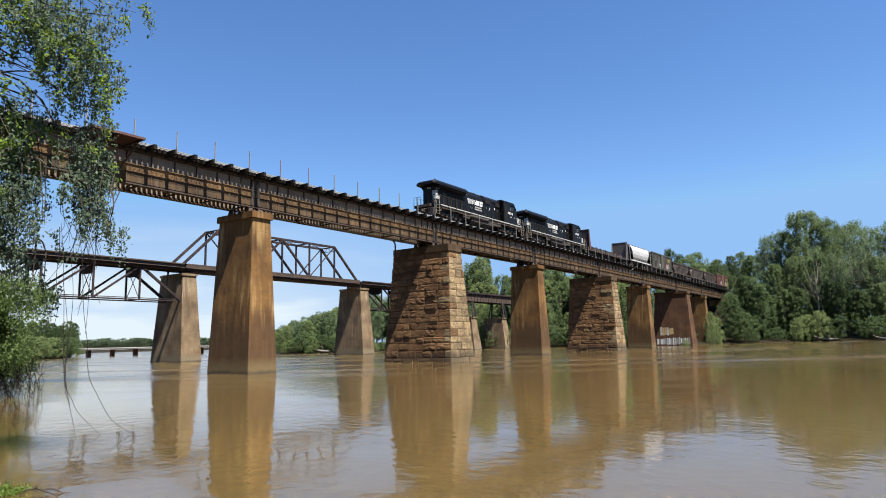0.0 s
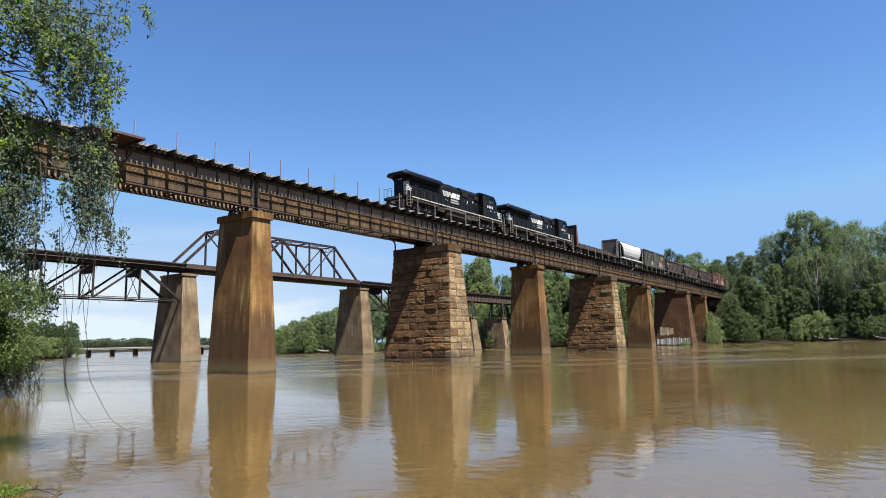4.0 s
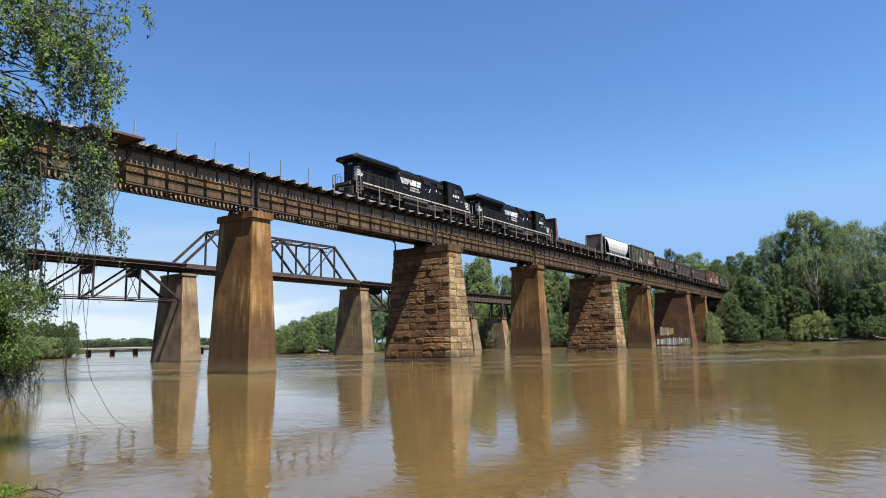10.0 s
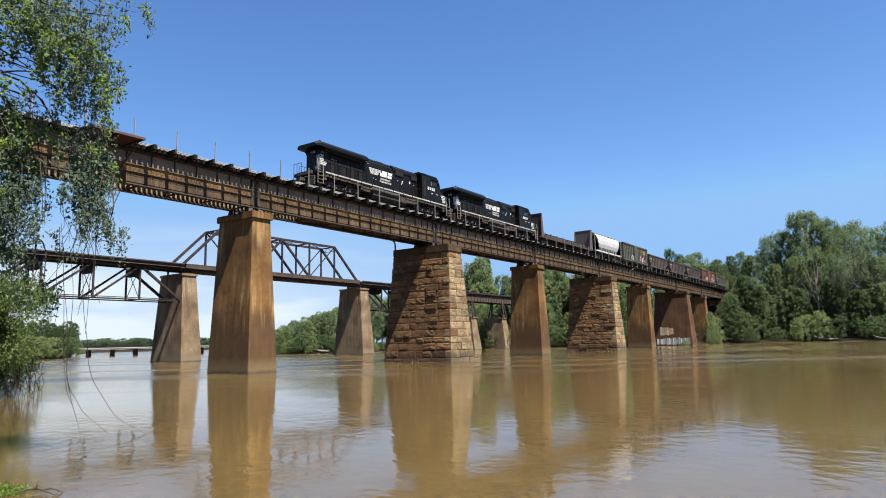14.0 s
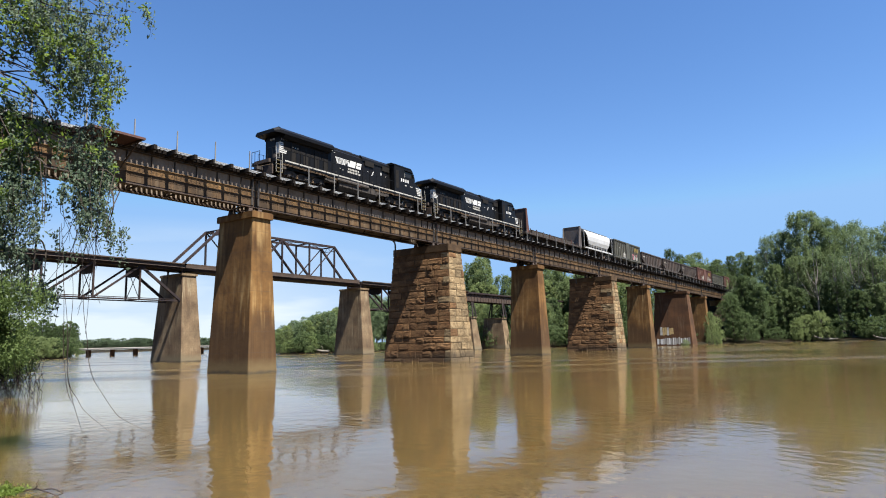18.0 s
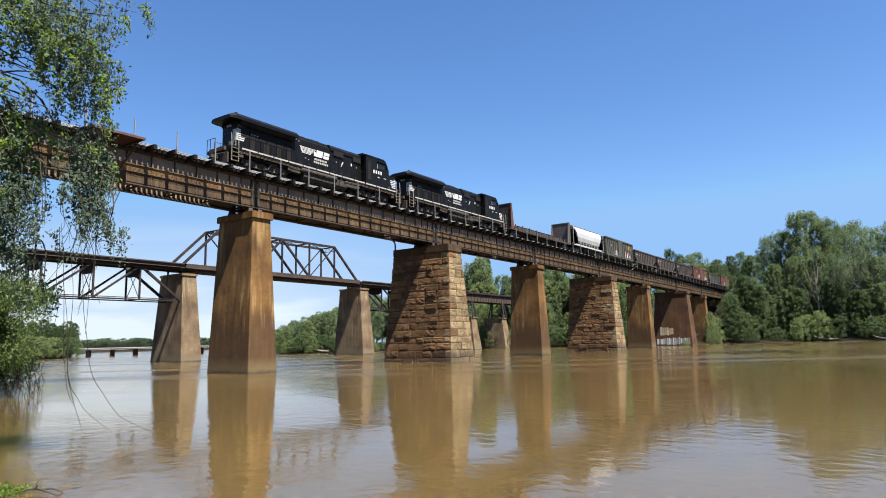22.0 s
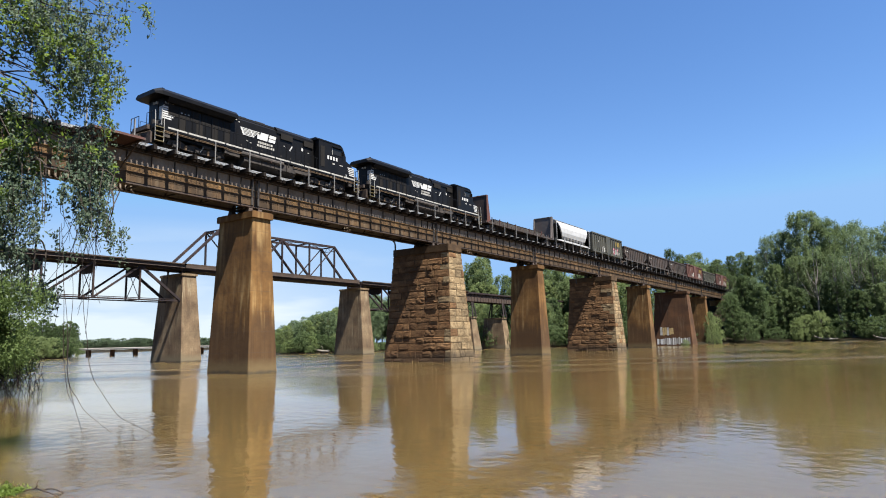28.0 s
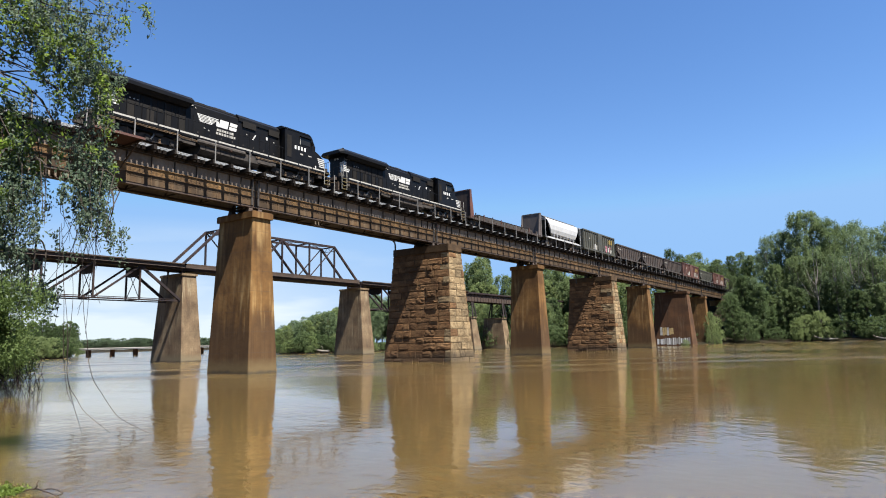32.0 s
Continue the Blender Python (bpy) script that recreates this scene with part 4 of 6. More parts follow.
def locomotive(label):
    """A wide-cab road diesel running long hood first; x from 0 (front coupler) to 22.3."""
    c = thing("locomotive", pose(0, 0, 0), label, "locomotive", "train")
    deck, wall = 1.62, 0.88
    part("platform", box(0.75, 21.5, -1.52, 1.52, 1.34, deck, c=0.05).box(0.75, 21.5, -1.2, 1.2, 1.0, 1.34), LOCO, c)
    for s in (-1, 1):
        n = 12
        for k in range(n):
            a = 1.7 + 19.3 * k / n
            part("sill_stripe", box(a + 0.05, a + 19.3 / n - 0.06, s * 1.527 - 0.006, s * 1.527 + 0.006, 1.49, 1.61), DULL_WHITE, c, "dulled white sill stripe" if k == 0 else "")
    # long hood: main run with sloping roof edges
    sec = lambda w, z: [(-w, deck), (w, deck), (w, z - 0.22), (w - 0.28, z), (-w + 0.28, z), (-w, z - 0.22)]
    part("hood", Solid().along(sec(wall, 4.32), 1.7, 16.3), LOCO, c)
    part("hood_roof", Solid().along([(-0.62, 4.34), (0.62, 4.34), (0.55, 4.52), (-0.55, 4.52)], 8.2, 12.0), LOCO, c)
    part("engine_bay_roof", Solid().along([(-0.95, 3.95), (0.95, 3.95), (0.95, 4.25), (0.65, 4.55), (-0.65, 4.55), (-0.95, 4.25)], 12.0, 16.2), LOCO, c)
    part("exhaust_stack", box(10.2, 11.3, -0.3, 0.3, 4.5, 4.68, c=0.06), GRIME, c)
    # radiator wings with the wide overhang at the front
    part("radiator_roof", Solid().along([(-1.36, 3.94), (1.36, 3.94), (1.36, 4.2), (1.05, 4.48), (-1.05, 4.48), (-1.36, 4.2)], 1.35, 7.75), LOCO, c)
    nose_v = [(1.35, -1.36, 3.94), (1.35, 1.36, 3.94), (1.35, 1.36, 4.2), (1.35, 1.05, 4.48), (1.35, -1.05, 4.48), (1.35, -1.36, 4.2), (0.85, -1.2, 3.94), (0.85, 1.2, 3.94), (0.85, 1.2, 4.06), (0.85, 1.0, 4.24), (0.85, -1.0, 4.24), (0.85, -1.2, 4.06)]
    part("radiator_visor", Solid().add(nose_v, [tuple(range(6)), tuple(range(11, 5, -1))] + [(i, (i + 1) % 6, 6 + (i + 1) % 6, 6 + i) for i in range(6)]), LOCO, c)
    part("radiator_screen", box(1.9, 7.5, -1.1, 1.1, 3.62, 3.94, taper=(0, -0.22)), LOCO_DULL, c, "dusty radiator intake screen")
    for k in range(6):
        x = 2.1 + k * 0.9
        part("radiator_grille", box(x, x + 0.8, -0.905, -0.88, 2.75, 3.58), LOCO_DULL, c)
    part("end_door", box(1.65, 1.705, -0.34, 0.34, 1.7, 3.5, c=0.02), LOCO, c)
    for y in (-0.16, 0.16):
        part("headlight", Solid().tube([(1.6, y, 3.66), (1.71, y, 3.66)], 0.1, 12), WHITE, c, "white headlight")
    part("white_end_panel", box(1.682, 1.7, -0.87, -0.42, 2.36, 3.3), WHITE, c, "white end panel")
    for k in range(6):
        part("side_end_stripe", box(1.7, 2.9 - 0.1 * k, -0.897, -0.885, 3.22 - k * 0.165, 3.32 - k * 0.165), WHITE, c, "white end stripe" if k == 0 else "")
    part("corner_rail", rail_of_tube([(1.62, -0.92, 1.7), (1.62, -0.92, 3.25), (1.78, -0.92, 3.4)], 0.02), DULL_WHITE, c, "pale corner grab rail")
    for k in range(5):
        part("grab_iron", rail_of_tube([(1.66, -0.82, 1.95 + k * 0.3), (1.62, -0.82, 1.95 + k * 0.3), (1.62, -0.5, 1.95 + k * 0.3), (1.66, -0.5, 1.95 + k * 0.3)], 0.014), DULL_WHITE, c)
    for x in (3.0, 4.4, 5.7, 6.8):
        part("dust_panel", box(x, x + 0.55, -0.889, -0.883, 1.75, 2.7), LOCO_DULL, c, "dust-stained hood panel" if x == 3.0 else "")
    part("lift_lug", box(1.55, 1.75, -0.9, -0.8, 4.48, 4.6), LOCO, c)
    part("walkway_light", box(7.8, 7.95, -0.95, -0.9, 3.95, 4.05), DULL_WHITE, c)
    for x in (8.6, 9.6, 12.9, 14.2):
        part("roof_fan_guard" if x < 10 else "roof_hatch", box(x, x + 0.7, -0.45, 0.45, 4.5, 4.58, c=0.05), LOCO_DULL, c)
    board = part("number_board", box(1.75, 2.6, -0.897, -0.885, 3.44, 3.76), LOCO_DULL, c)
    for k in range(4):
        part("number_bar", box(1.83 + k * 0.19, 1.95 + k * 0.19, -0.902, -0.896, 3.51, 3.69), POST, board)
    for k in range(3):
        part("stencil_bar", box(3.1 + k * 0.28, 3.22 + k * 0.28, -0.914, -0.906, 3.1, 3.18), DULL_WHITE, c)
    # dusty ribs between the radiator doors
    for k in range(9):
        x = 2.95 + k * 0.55
        part("door_rib", box(x, x + 0.05, -0.925, -0.88, 1.75, 3.5), LOCO, c)
    # hood doors, latches and louvres
    door = box(0.02, 0.98, -0.905, -0.882, 1.78, 3.3, c=0.004).mesh("hood_door", LOCO)
    hinge = box(0.03, 0.1, -0.925, -0.905, 2.0, 2.12).mesh("door_latch", GRIME)
    for k in range(8):
        d = part("hood_door", door, None, c, at=pose(8.0 + k * 1.02, 0, 0))
        part("door_latch", hinge, None, d, at=pose(0.35, 0, 0))
    for x, w, z in ((12.4, 1.3, 3.85), (15.0, 1.1, 3.85)):
        part("louvre", box(x, x + w, -0.975, -0.952, z - 0.3, z + 0.2), LOCO_DULL, c)
    # emblem and lettering as plain shapes
    mark = -0.912
    for k in range(6):
        part("emblem_bar", box(8.3 + 0.045 * k, 10.2 - 0.12 * k, mark - 0.004, mark, 3.53 - k * 0.105 - 0.052, 3.53 - k * 0.105), WHITE, c, "white emblem bar" if k == 0 else "")
    for x0, x1 in ((8.32, 8.42), (9.25, 9.33)):
        part("emblem_bar", Solid().extrude([(x0 + 0.3, 2.98), (x1 + 0.3, 2.98), (x1, 3.53), (x0, 3.53)], mark - 0.006, mark - 0.002), WHITE, c)
    for shape in ([(9.98, 2.96), (10.24, 2.96), (10.12, 3.36), (9.9, 3.36)], [(10.2, 2.96), (11.0, 2.96), (11.0, 3.57), (10.2, 3.57)], [(11.12, 2.96), (11.8, 2.96), (11.8, 3.23), (11.12, 3.23)], [(11.12, 3.29), (11.8, 3.29), (11.8, 3.57), (11.12, 3.57)]):
        part("emblem_shape", Solid().extrude([(x + (z - 2.96) * 0.22, z) for x, z in shape], mark - 0.004, mark), WHITE, c, "white slanted emblem block" if shape[0][0] == 9.98 else "")
    rng = random.Random(4)
    for row in range(2):
        x = 10.05 - 0.08 * row
        for k in range(7 + row):
            w = rng.uniform(0.15, 0.21)
            part("lettering_bar", box(x, x + w, mark - 0.004, mark, 2.61 - row * 0.27, 2.79 - row * 0.27), DULL_WHITE, c, "white lettering bar" if row + k == 0 else "")
            x += w + 0.055
    part("white_slash", Solid().extrude([(13.35, 2.72), (13.47, 2.72), (13.75, 3.18), (13.63, 3.18)], -0.935, -0.93), WHITE, c)
    part("white_plate", box(14.75, 14.92, -0.935, -0.93, 3.05, 3.3), WHITE, c)
    for x, z in ((8.9, 2.5), (9.25, 2.42), (12.75, 2.98), (15.5, 3.0), (8.1, 3.85)):
        part("stencil_bar", box(x, x + 0.14, mark - 0.014, mark - 0.01, z, z + 0.06), DULL_WHITE, c)
    # cab
    cab = Solid().extrude([(16.3, deck), (19.75, deck), (19.75, 3.5), (19.35, 4.28), (19.0, 4.5), (16.3, 4.5)], -1.5, 1.5)
    cab = part("cab", cab, LOCO, c)
    part("cab_roof", Solid().along([(-1.53, 4.38), (1.53, 4.38), (1.2, 4.62), (-1.2, 4.62)], 16.15, 19.2), LOCO, c)
    for s in (-1, 1):
        for x, w in ((17.95, 1.25),):
            win = part("side_window", box(x, x + w, s * 1.5 - 0.015, s * 1.5 + 0.015, 3.36, 4.02), LOCO, c)
            part("window_trim", box(x, x + 0.05, s * 1.5 - 0.022, s * 1.5 + 0.022, 3.36, 4.02), DULL_WHITE, win, "pale window trim")
            part("window_trim", box(x, x + w, s * 1.5 - 0.022, s * 1.5 + 0.022, 3.985, 4.02), LOCO_DULL, win)
            part("sun_visor", box(x - 0.05, x + w + 0.05, s * 1.5 - 0.14, s * 1.5 + 0.14, 4.06, 4.09), LOCO, c)
            part("side_mirror", box(x + w + 0.06, x + w + 0.1, min(s * 1.5, s * 1.72), max(s * 1.5, s * 1.72), 3.5, 3.85), LOCO_DULL, c)
            part("glass", box(x + 0.06, x + w - 0.06, s * 1.5 - 0.02, s * 1.5 + 0.02, 3.42, 3.96), GLASS, win)
        part("windshield", Solid().add([(19.72, s * 0.15, 3.56), (19.72, s * 1.3, 3.56), (19.4, s * 1.3, 4.2), (19.4, s * 0.15, 4.2), (19.76, s * 0.15, 3.57), (19.76, s * 1.3, 3.57), (19.44, s * 1.3, 4.22), (19.44, s * 0.15, 4.22)], [(0, 1, 2, 3), (4, 5, 6, 7), (0, 1, 5, 4), (1, 2, 6, 5), (2, 3, 7, 6), (3, 0, 4, 7)]), GLASS, c)
        part("cab_vent", box(16.5, 17.0, s * 1.5 - 0.02, s * 1.5 + 0.02, 2.0, 3.9), LOCO_DULL, c)
    x = 17.35
    for k in range(4):
        part("number_bar", box(x, x + 0.2, -1.512, -1.505, 2.84, 3.16), WHITE, c)
        x += 0.36
    part("stencil_bar", box(18.0, 18.3, -1.512, -1.505, 2.45, 2.58), DULL_WHITE, c)
    part("stencil_bar", box(18.9, 19.3, -1.512, -1.505, 2.5, 2.58), DULL_WHITE, c)
    part("nose", Solid().extrude([(19.75, deck), (21.15, deck), (21.3, 2.3), (21.05, 2.75), (20.7, 3.02), (19.75, 3.45)], -1.15, 1.15), LOCO, c)
    for k in range(5):
        part("white_nose_stripe", box(20.35 + 0.06 * k, 21.18, -1.16, -1.152, 2.65 - k * 0.17, 2.74 - k * 0.17), WHITE, c)
    part("white_plate", box(19.95, 20.2, -1.162, -1.152, 1.75, 1.98), WHITE, c)
    # below the platform
    part("fuel_tank", Solid().along([(-1.45, 0.65), (-1.1, 0.32), (1.1, 0.32), (1.45, 0.65), (1.45, 1.25), (-1.45, 1.25)], 8.3, 13.7), GRIME, c, "grimy black fuel tank")
    part("air_reservoir", Solid().tube([(8.0, -1.42, 1.18), (8.15, -1.42, 1.18), (12.2, -1.42, 1.18), (12.35, -1.42, 1.18)], [0.1, 0.2, 0.2, 0.1], 10), GRIME, c, "grimy air reservoir tube")
    part("battery_box", box(13.5, 15.0, -1.48, -0.9, 0.75, 1.33, c=0.03), GRIME, c)
    part("equipment_box", box(6.9, 7.9, -1.46, -0.9, 0.8, 1.33, c=0.03), GRIME, c)
    # pipes and fittings along the underframe
    for y, z, r in ((-1.47, 1.27, 0.035), (-1.5, 1.18, 0.022)):
        part("brake_pipe", Solid().tube([(1.2, y, z), (6.6, y, z), (6.8, y, z - 0.08), (8.0, y, z - 0.08)], r, 6), RUST_BROWN, c)
        part("brake_pipe", Solid().tube([(13.3, y, z - 0.08), (14.8, y, z - 0.08), (15.0, y, z), (21.0, y, z)], r, 6), RUST_BROWN, c)
    for x in (1.75, 6.75, 15.2, 20.4):
        part("sand_box", box(x - 0.22, x + 0.22, -1.46, -1.1, 0.85, 1.3, c=0.03), GRIME, c)
    for k in range(4):
        part("tank_strap", box(8.7 + k * 1.3, 8.78 + k * 1.3, -1.475, -1.44, 0.6, 1.28), LOCO_DULL, c)
    part("fuel_filler", Solid().tube([(10.9, -1.44, 1.05), (10.9, -1.6, 1.1)], 0.07, 8), RED_OXIDE, c, "red fuel filler cap")
    for k in range(11):
        part("sill_bracket", box(2.3 + k * 1.75, 2.38 + k * 1.75, -1.5, -1.2, 1.12, 1.34), GRIME, c)
    truck(c, 4.35, 3, 1.85, 0.53, True)
    truck(c, 17.6, 3, 1.85, 0.53, True)
    for x, e in ((0.75, -1), (21.5, 1)):
        part("pilot", box(min(x, x + e * 0.12), max(x, x + e * 0.12), -1.25, 1.25, 0.28, 1.05, c=0.02), RUST_DARK, c, "rusty pilot plate")
        part("anticlimber", box(min(x, x + e * 0.22), max(x, x + e * 0.22), -0.95, 0.95, 1.3, 1.6, c=0.04), RUST_DARK, c)
        part("cable_box", box(min(x, x - e * 0.4), max(x, x - e * 0.4), -1.3, -1.0, 1.63, 1.95, c=0.03), GRIME, c)
        part("uncoupling_lever", rail_of_tube([(x + e * 0.25, -1.45, 1.0), (x + e * 0.3, -0.3, 1.05), (x + e * 0.4, 0.0, 1.0)], 0.025), RUST_BROWN, c)
        part("coupler", box(min(x, x + e * 0.75), max(x, x + e * 0.75), -0.14, 0.14, 0.72, 1.0, c=0.04), GRIME, c)
        for k in range(3):
            part("air_hose", rail_of_tube([(x + e * 0.1, 0.4 + 0.12 * k, 1.0), (x + e * 0.3, 0.4 + 0.12 * k, 0.6), (x + e * 0.45, 0.38 + 0.12 * k, 0.5)], 0.025), GRIME, c)
        for s in (-1, 1):
            # corner steps and their rails
            for k in range(4):
                part("step", box(min(x - e * 0.02, x - e * 0.65), max(x - e * 0.02, x - e * 0.65), s * 1.5 - 0.14, s * 1.5 + 0.06, 0.4 + k * 0.33, 0.44 + k * 0.33), WORN_YELLOW if s < 0 else GRIME, c, "yellow-edged step" if s < 0 and k == 0 else "")
            for xx in (x - e * 0.03, x - e * 0.68):
                part("grab_rail", rail_of_tube([(xx, s * 1.56, 0.4), (xx, s * 1.56, 1.6), (xx, s * 1.5, 2.6)]), DULL_WHITE, c)
        part("end_rail", rail_of_tube([(x, -1.5, 2.55), (x, -0.5, 2.55)], 0.026), LOCO, c)
        part("end_rail", rail_of_tube([(x, 0.5, 2.55), (x, 1.5, 2.55)], 0.026), LOCO, c)
        for y in (-1.1, -0.5, 0.5, 1.1, 1.5):
            part("end_post", rail_of_tube([(x, y, 1.6), (x, y, 2.55)], 0.026), LOCO, c)
    for s in (-1, 1):
        for k in range(9):
            xx = 2.0 + k * 1.75
            part("handrail_post", rail_of_tube([(xx, s * 1.5, 1.6), (xx, s * 1.5, 2.6)], 0.016), LOCO, c)
        part("handrail", rail_of_tube([(1.5, s * 1.5, 2.6), (16.2, s * 1.5, 2.6)], 0.018), LOCO, c)
    part("horn", Solid().tube([(15.2, 0.3, 4.62), (15.6, 0.3, 4.66)], [0.1, 0.04], 8), GRIME, c)
    return c


def car_ends(c, L):
    for x, e in ((0.55, -1), (L - 0.55, 1)):
        part("coupler", box(min(x, x + e * 0.55), max(x, x + e * 0.55), -0.13, 0.13, 0.7, 0.98, c=0.03), GRIME, c)
    truck(c, 2.1, 2, 1.75, 0.44, False)
    truck(c, L - 2.1, 2, 1.75, 0.44, False)


def bulkhead_flat():
    L = 20.7
    c = thing("bulkhead_flatcar", pose(0, 0, 0), "rusty bulkhead flatcar loaded with long dark timbers", "flatcar", "train")
    part("frame", box(0.6, L - 0.6, -1.45, 1.45, 0.95, 1.2, c=0.03).box(0.8, L - 0.8, -0.4, 0.4, 0.6, 0.95), BROWN_CAR, c)
    for k in range(17):
        x = 1.7 + k * (L - 3.4) / 16
        for s in (-1, 1):
            part("stake_pocket", box(x - 0.07, x + 0.07, s * 1.47 - 0.05, s * 1.47 + 0.05, 0.9, 1.22), RUST_DARK, c)
    for x, e, m, label in ((0.75, 1, RED_OXIDE, "red oxide end bulkhead"), (L - 0.95, -1, GREY_CAR, "grey-brown end bulkhead")):
        # The first bulkhead's brown plate and red edge put shade and sun into colour.
        b = part("bulkhead", box(x, x + 0.2, -1.45, 1.45, 1.2, 4.45, c=0.02), BROWN_CAR if e > 0 else m, c, label)
        part("edge_post", box(x - 0.06, x + 0.3, -1.52, -1.45, 1.0, 4.5), m, b)
        for y in (-1.42, -0.75, 0, 0.75, 1.42) if e > 0 else (-1.42, 1.42):
            part("rib", Solid().extrude([(x + 0.1, 1.2), (x + 0.1 + e * 0.75, 1.2), (x + 0.1 + e * 0.25, 4.4), (x + 0.1, 4.4)], y - 0.05, y + 0.05), m, b)
        part("cap_rail", box(x - 0.03, x + 0.23, -1.47, 1.47, 4.4, 4.52), m, b)
    rng = random.Random(8)
    for k in range(7):
        y = -1.15 + k * 0.38
        part("timber", Solid().beam((2.6 + rng.uniform(0, 0.8), y, 1.39), (L - 2.6 - rng.uniform(0, 0.8), y, 1.39), 0.34, 0.34), GRIME, c)
    for k in range(6):
        y = -0.95 + k * 0.38
        part("timber", Solid().beam((2.9 + rng.uniform(0, 1.6), y, 1.66), (L - 2.9 - rng.uniform(0, 2.6), y, 1.66), 0.3, 0.2), TIE, c)
    for k in range(9):
        x = 2.2 + k * 2.0 + rng.uniform(-0.3, 0.3)
        part("side_stake", box(x - 0.06, x + 0.06, -1.42, -1.32, 1.2, rng.uniform(1.5, 1.95)), RED_OXIDE if k % 2 else RUST_DARK, c)
    for k in range(6):
        x = 3.6 + k * 2.7
        part("tie_down", Solid().tube([(x, -1.46, 1.2), (x, -1.36, 1.5), (x, -1.1, 1.78), (x, 1.1, 1.78), (x, 1.46, 1.2)], 0.025, 5), RUST_DARK, c)
    car_ends(c, L)
    return c, L


def covered_hopper():
    L = 14.3
    c = thing("covered_hopper", pose(0, 0, 0), "pale grey covered hopper car with rounded sides", "hopper car", "train")
    side = [(-1.22, 1.75), (-1.42, 2.0), (-1.54, 2.6), (-1.54, 3.3), (-1.42, 3.9), (-1.1, 4.27), (-0.6, 4.42)]
    sec = side + [(-y, z) for y, z in reversed(side)]
    v0, v1 = 1.9, L - 1.9
    # the ends slope in towards the bottom
    cut = lambda z: 0.62 * (4.42 - z)
    m = len(sec)
    shell = Solid().add([(v0 - 0.7 + cut(z), y, z) for y, z in sec] + [(v1 + 0.7 - cut(z), y, z) for y, z in sec], [tuple(range(m - 1, -1, -1)), tuple(range(m, 2 * m))] + [(k, (k + 1) % m, m + (k + 1) % m, m + k) for k in range(m)])
    part("body", shell, HOPPER, c)
    for k in range(7):
        x = 3.6 + k * (L - 7.2) / 6
        part("side_post", Solid().extrude([(x - 0.04, 1.42), (x + 0.04, 1.42), (x + 0.04, 2.3), (x - 0.04, 2.3)], -1.47, -1.36), HOPPER, c)
    for x, e in ((v0 - 0.5, -1), (v1 + 0.5, 1)):
        part("end_slope", Solid().extrude([(x - e * 0.1, 3.9), (x - e * 1.6, 1.7), (x - e * 1.6, 1.4), (x + e * 0.8, 1.42), (x + e * 0.8, 1.25), (x - e * 1.6, 1.2)], -1.35, 1.35), DARK_CAR, c, "dark sloping hopper end")
        part("end_ladder", box(min(x, x + e * 0.75), max(x, x + e * 0.75), -1.5, -1.42, 1.3, 1.42).box(x + e * 0.7 - 0.03, x + e * 0.7 + 0.03, -1.5, -1.42, 1.3, 4.2), HOPPER, c)
        part("end_frame", Solid().beam((x + e * 0.72, -1.4, 4.15), (x, -1.4, 4.15), 0.06, 0.06).beam((x + e * 0.72, 1.4, 4.15), (x + e * 0.72, -1.4, 4.15), 0.06, 0.06), HOPPER, c)
    part("side_sill", box(0.7, L - 0.7, -1.5, -1.4, 1.18, 1.42).box(0.7, L - 0.7, 1.4, 1.5, 1.18, 1.42), HOPPER, c)
    for k in range(3):
        x = 4.4 + k * 2.75
        part("discharge_chute", box(x - 1.2, x + 1.2, -1.2, 1.2, 1.74, 0.45, taper=(0.75, 0.7)), GRIME, c)
    for s in (-0.55, 0.55):
        part("roof_walk", box(1.0, L - 1.0, s - 0.25, s + 0.25, 4.5, 4.55), POST, c)
    for k in range(5):
        x = 2.8 + k * 2.15
        part("roof_hatch", Solid().tube([(x, 0, 4.42), (x, 0, 4.55)], 0.3, 12), HOPPER, c)
        for s in (-0.8, 0.8):
            part("walk_bracket", box(x - 0.04, x + 0.04, s - 0.1, s + 0.1, 4.3, 4.52), DARK_CAR, c)
    car_ends(c, L)
    return c, L


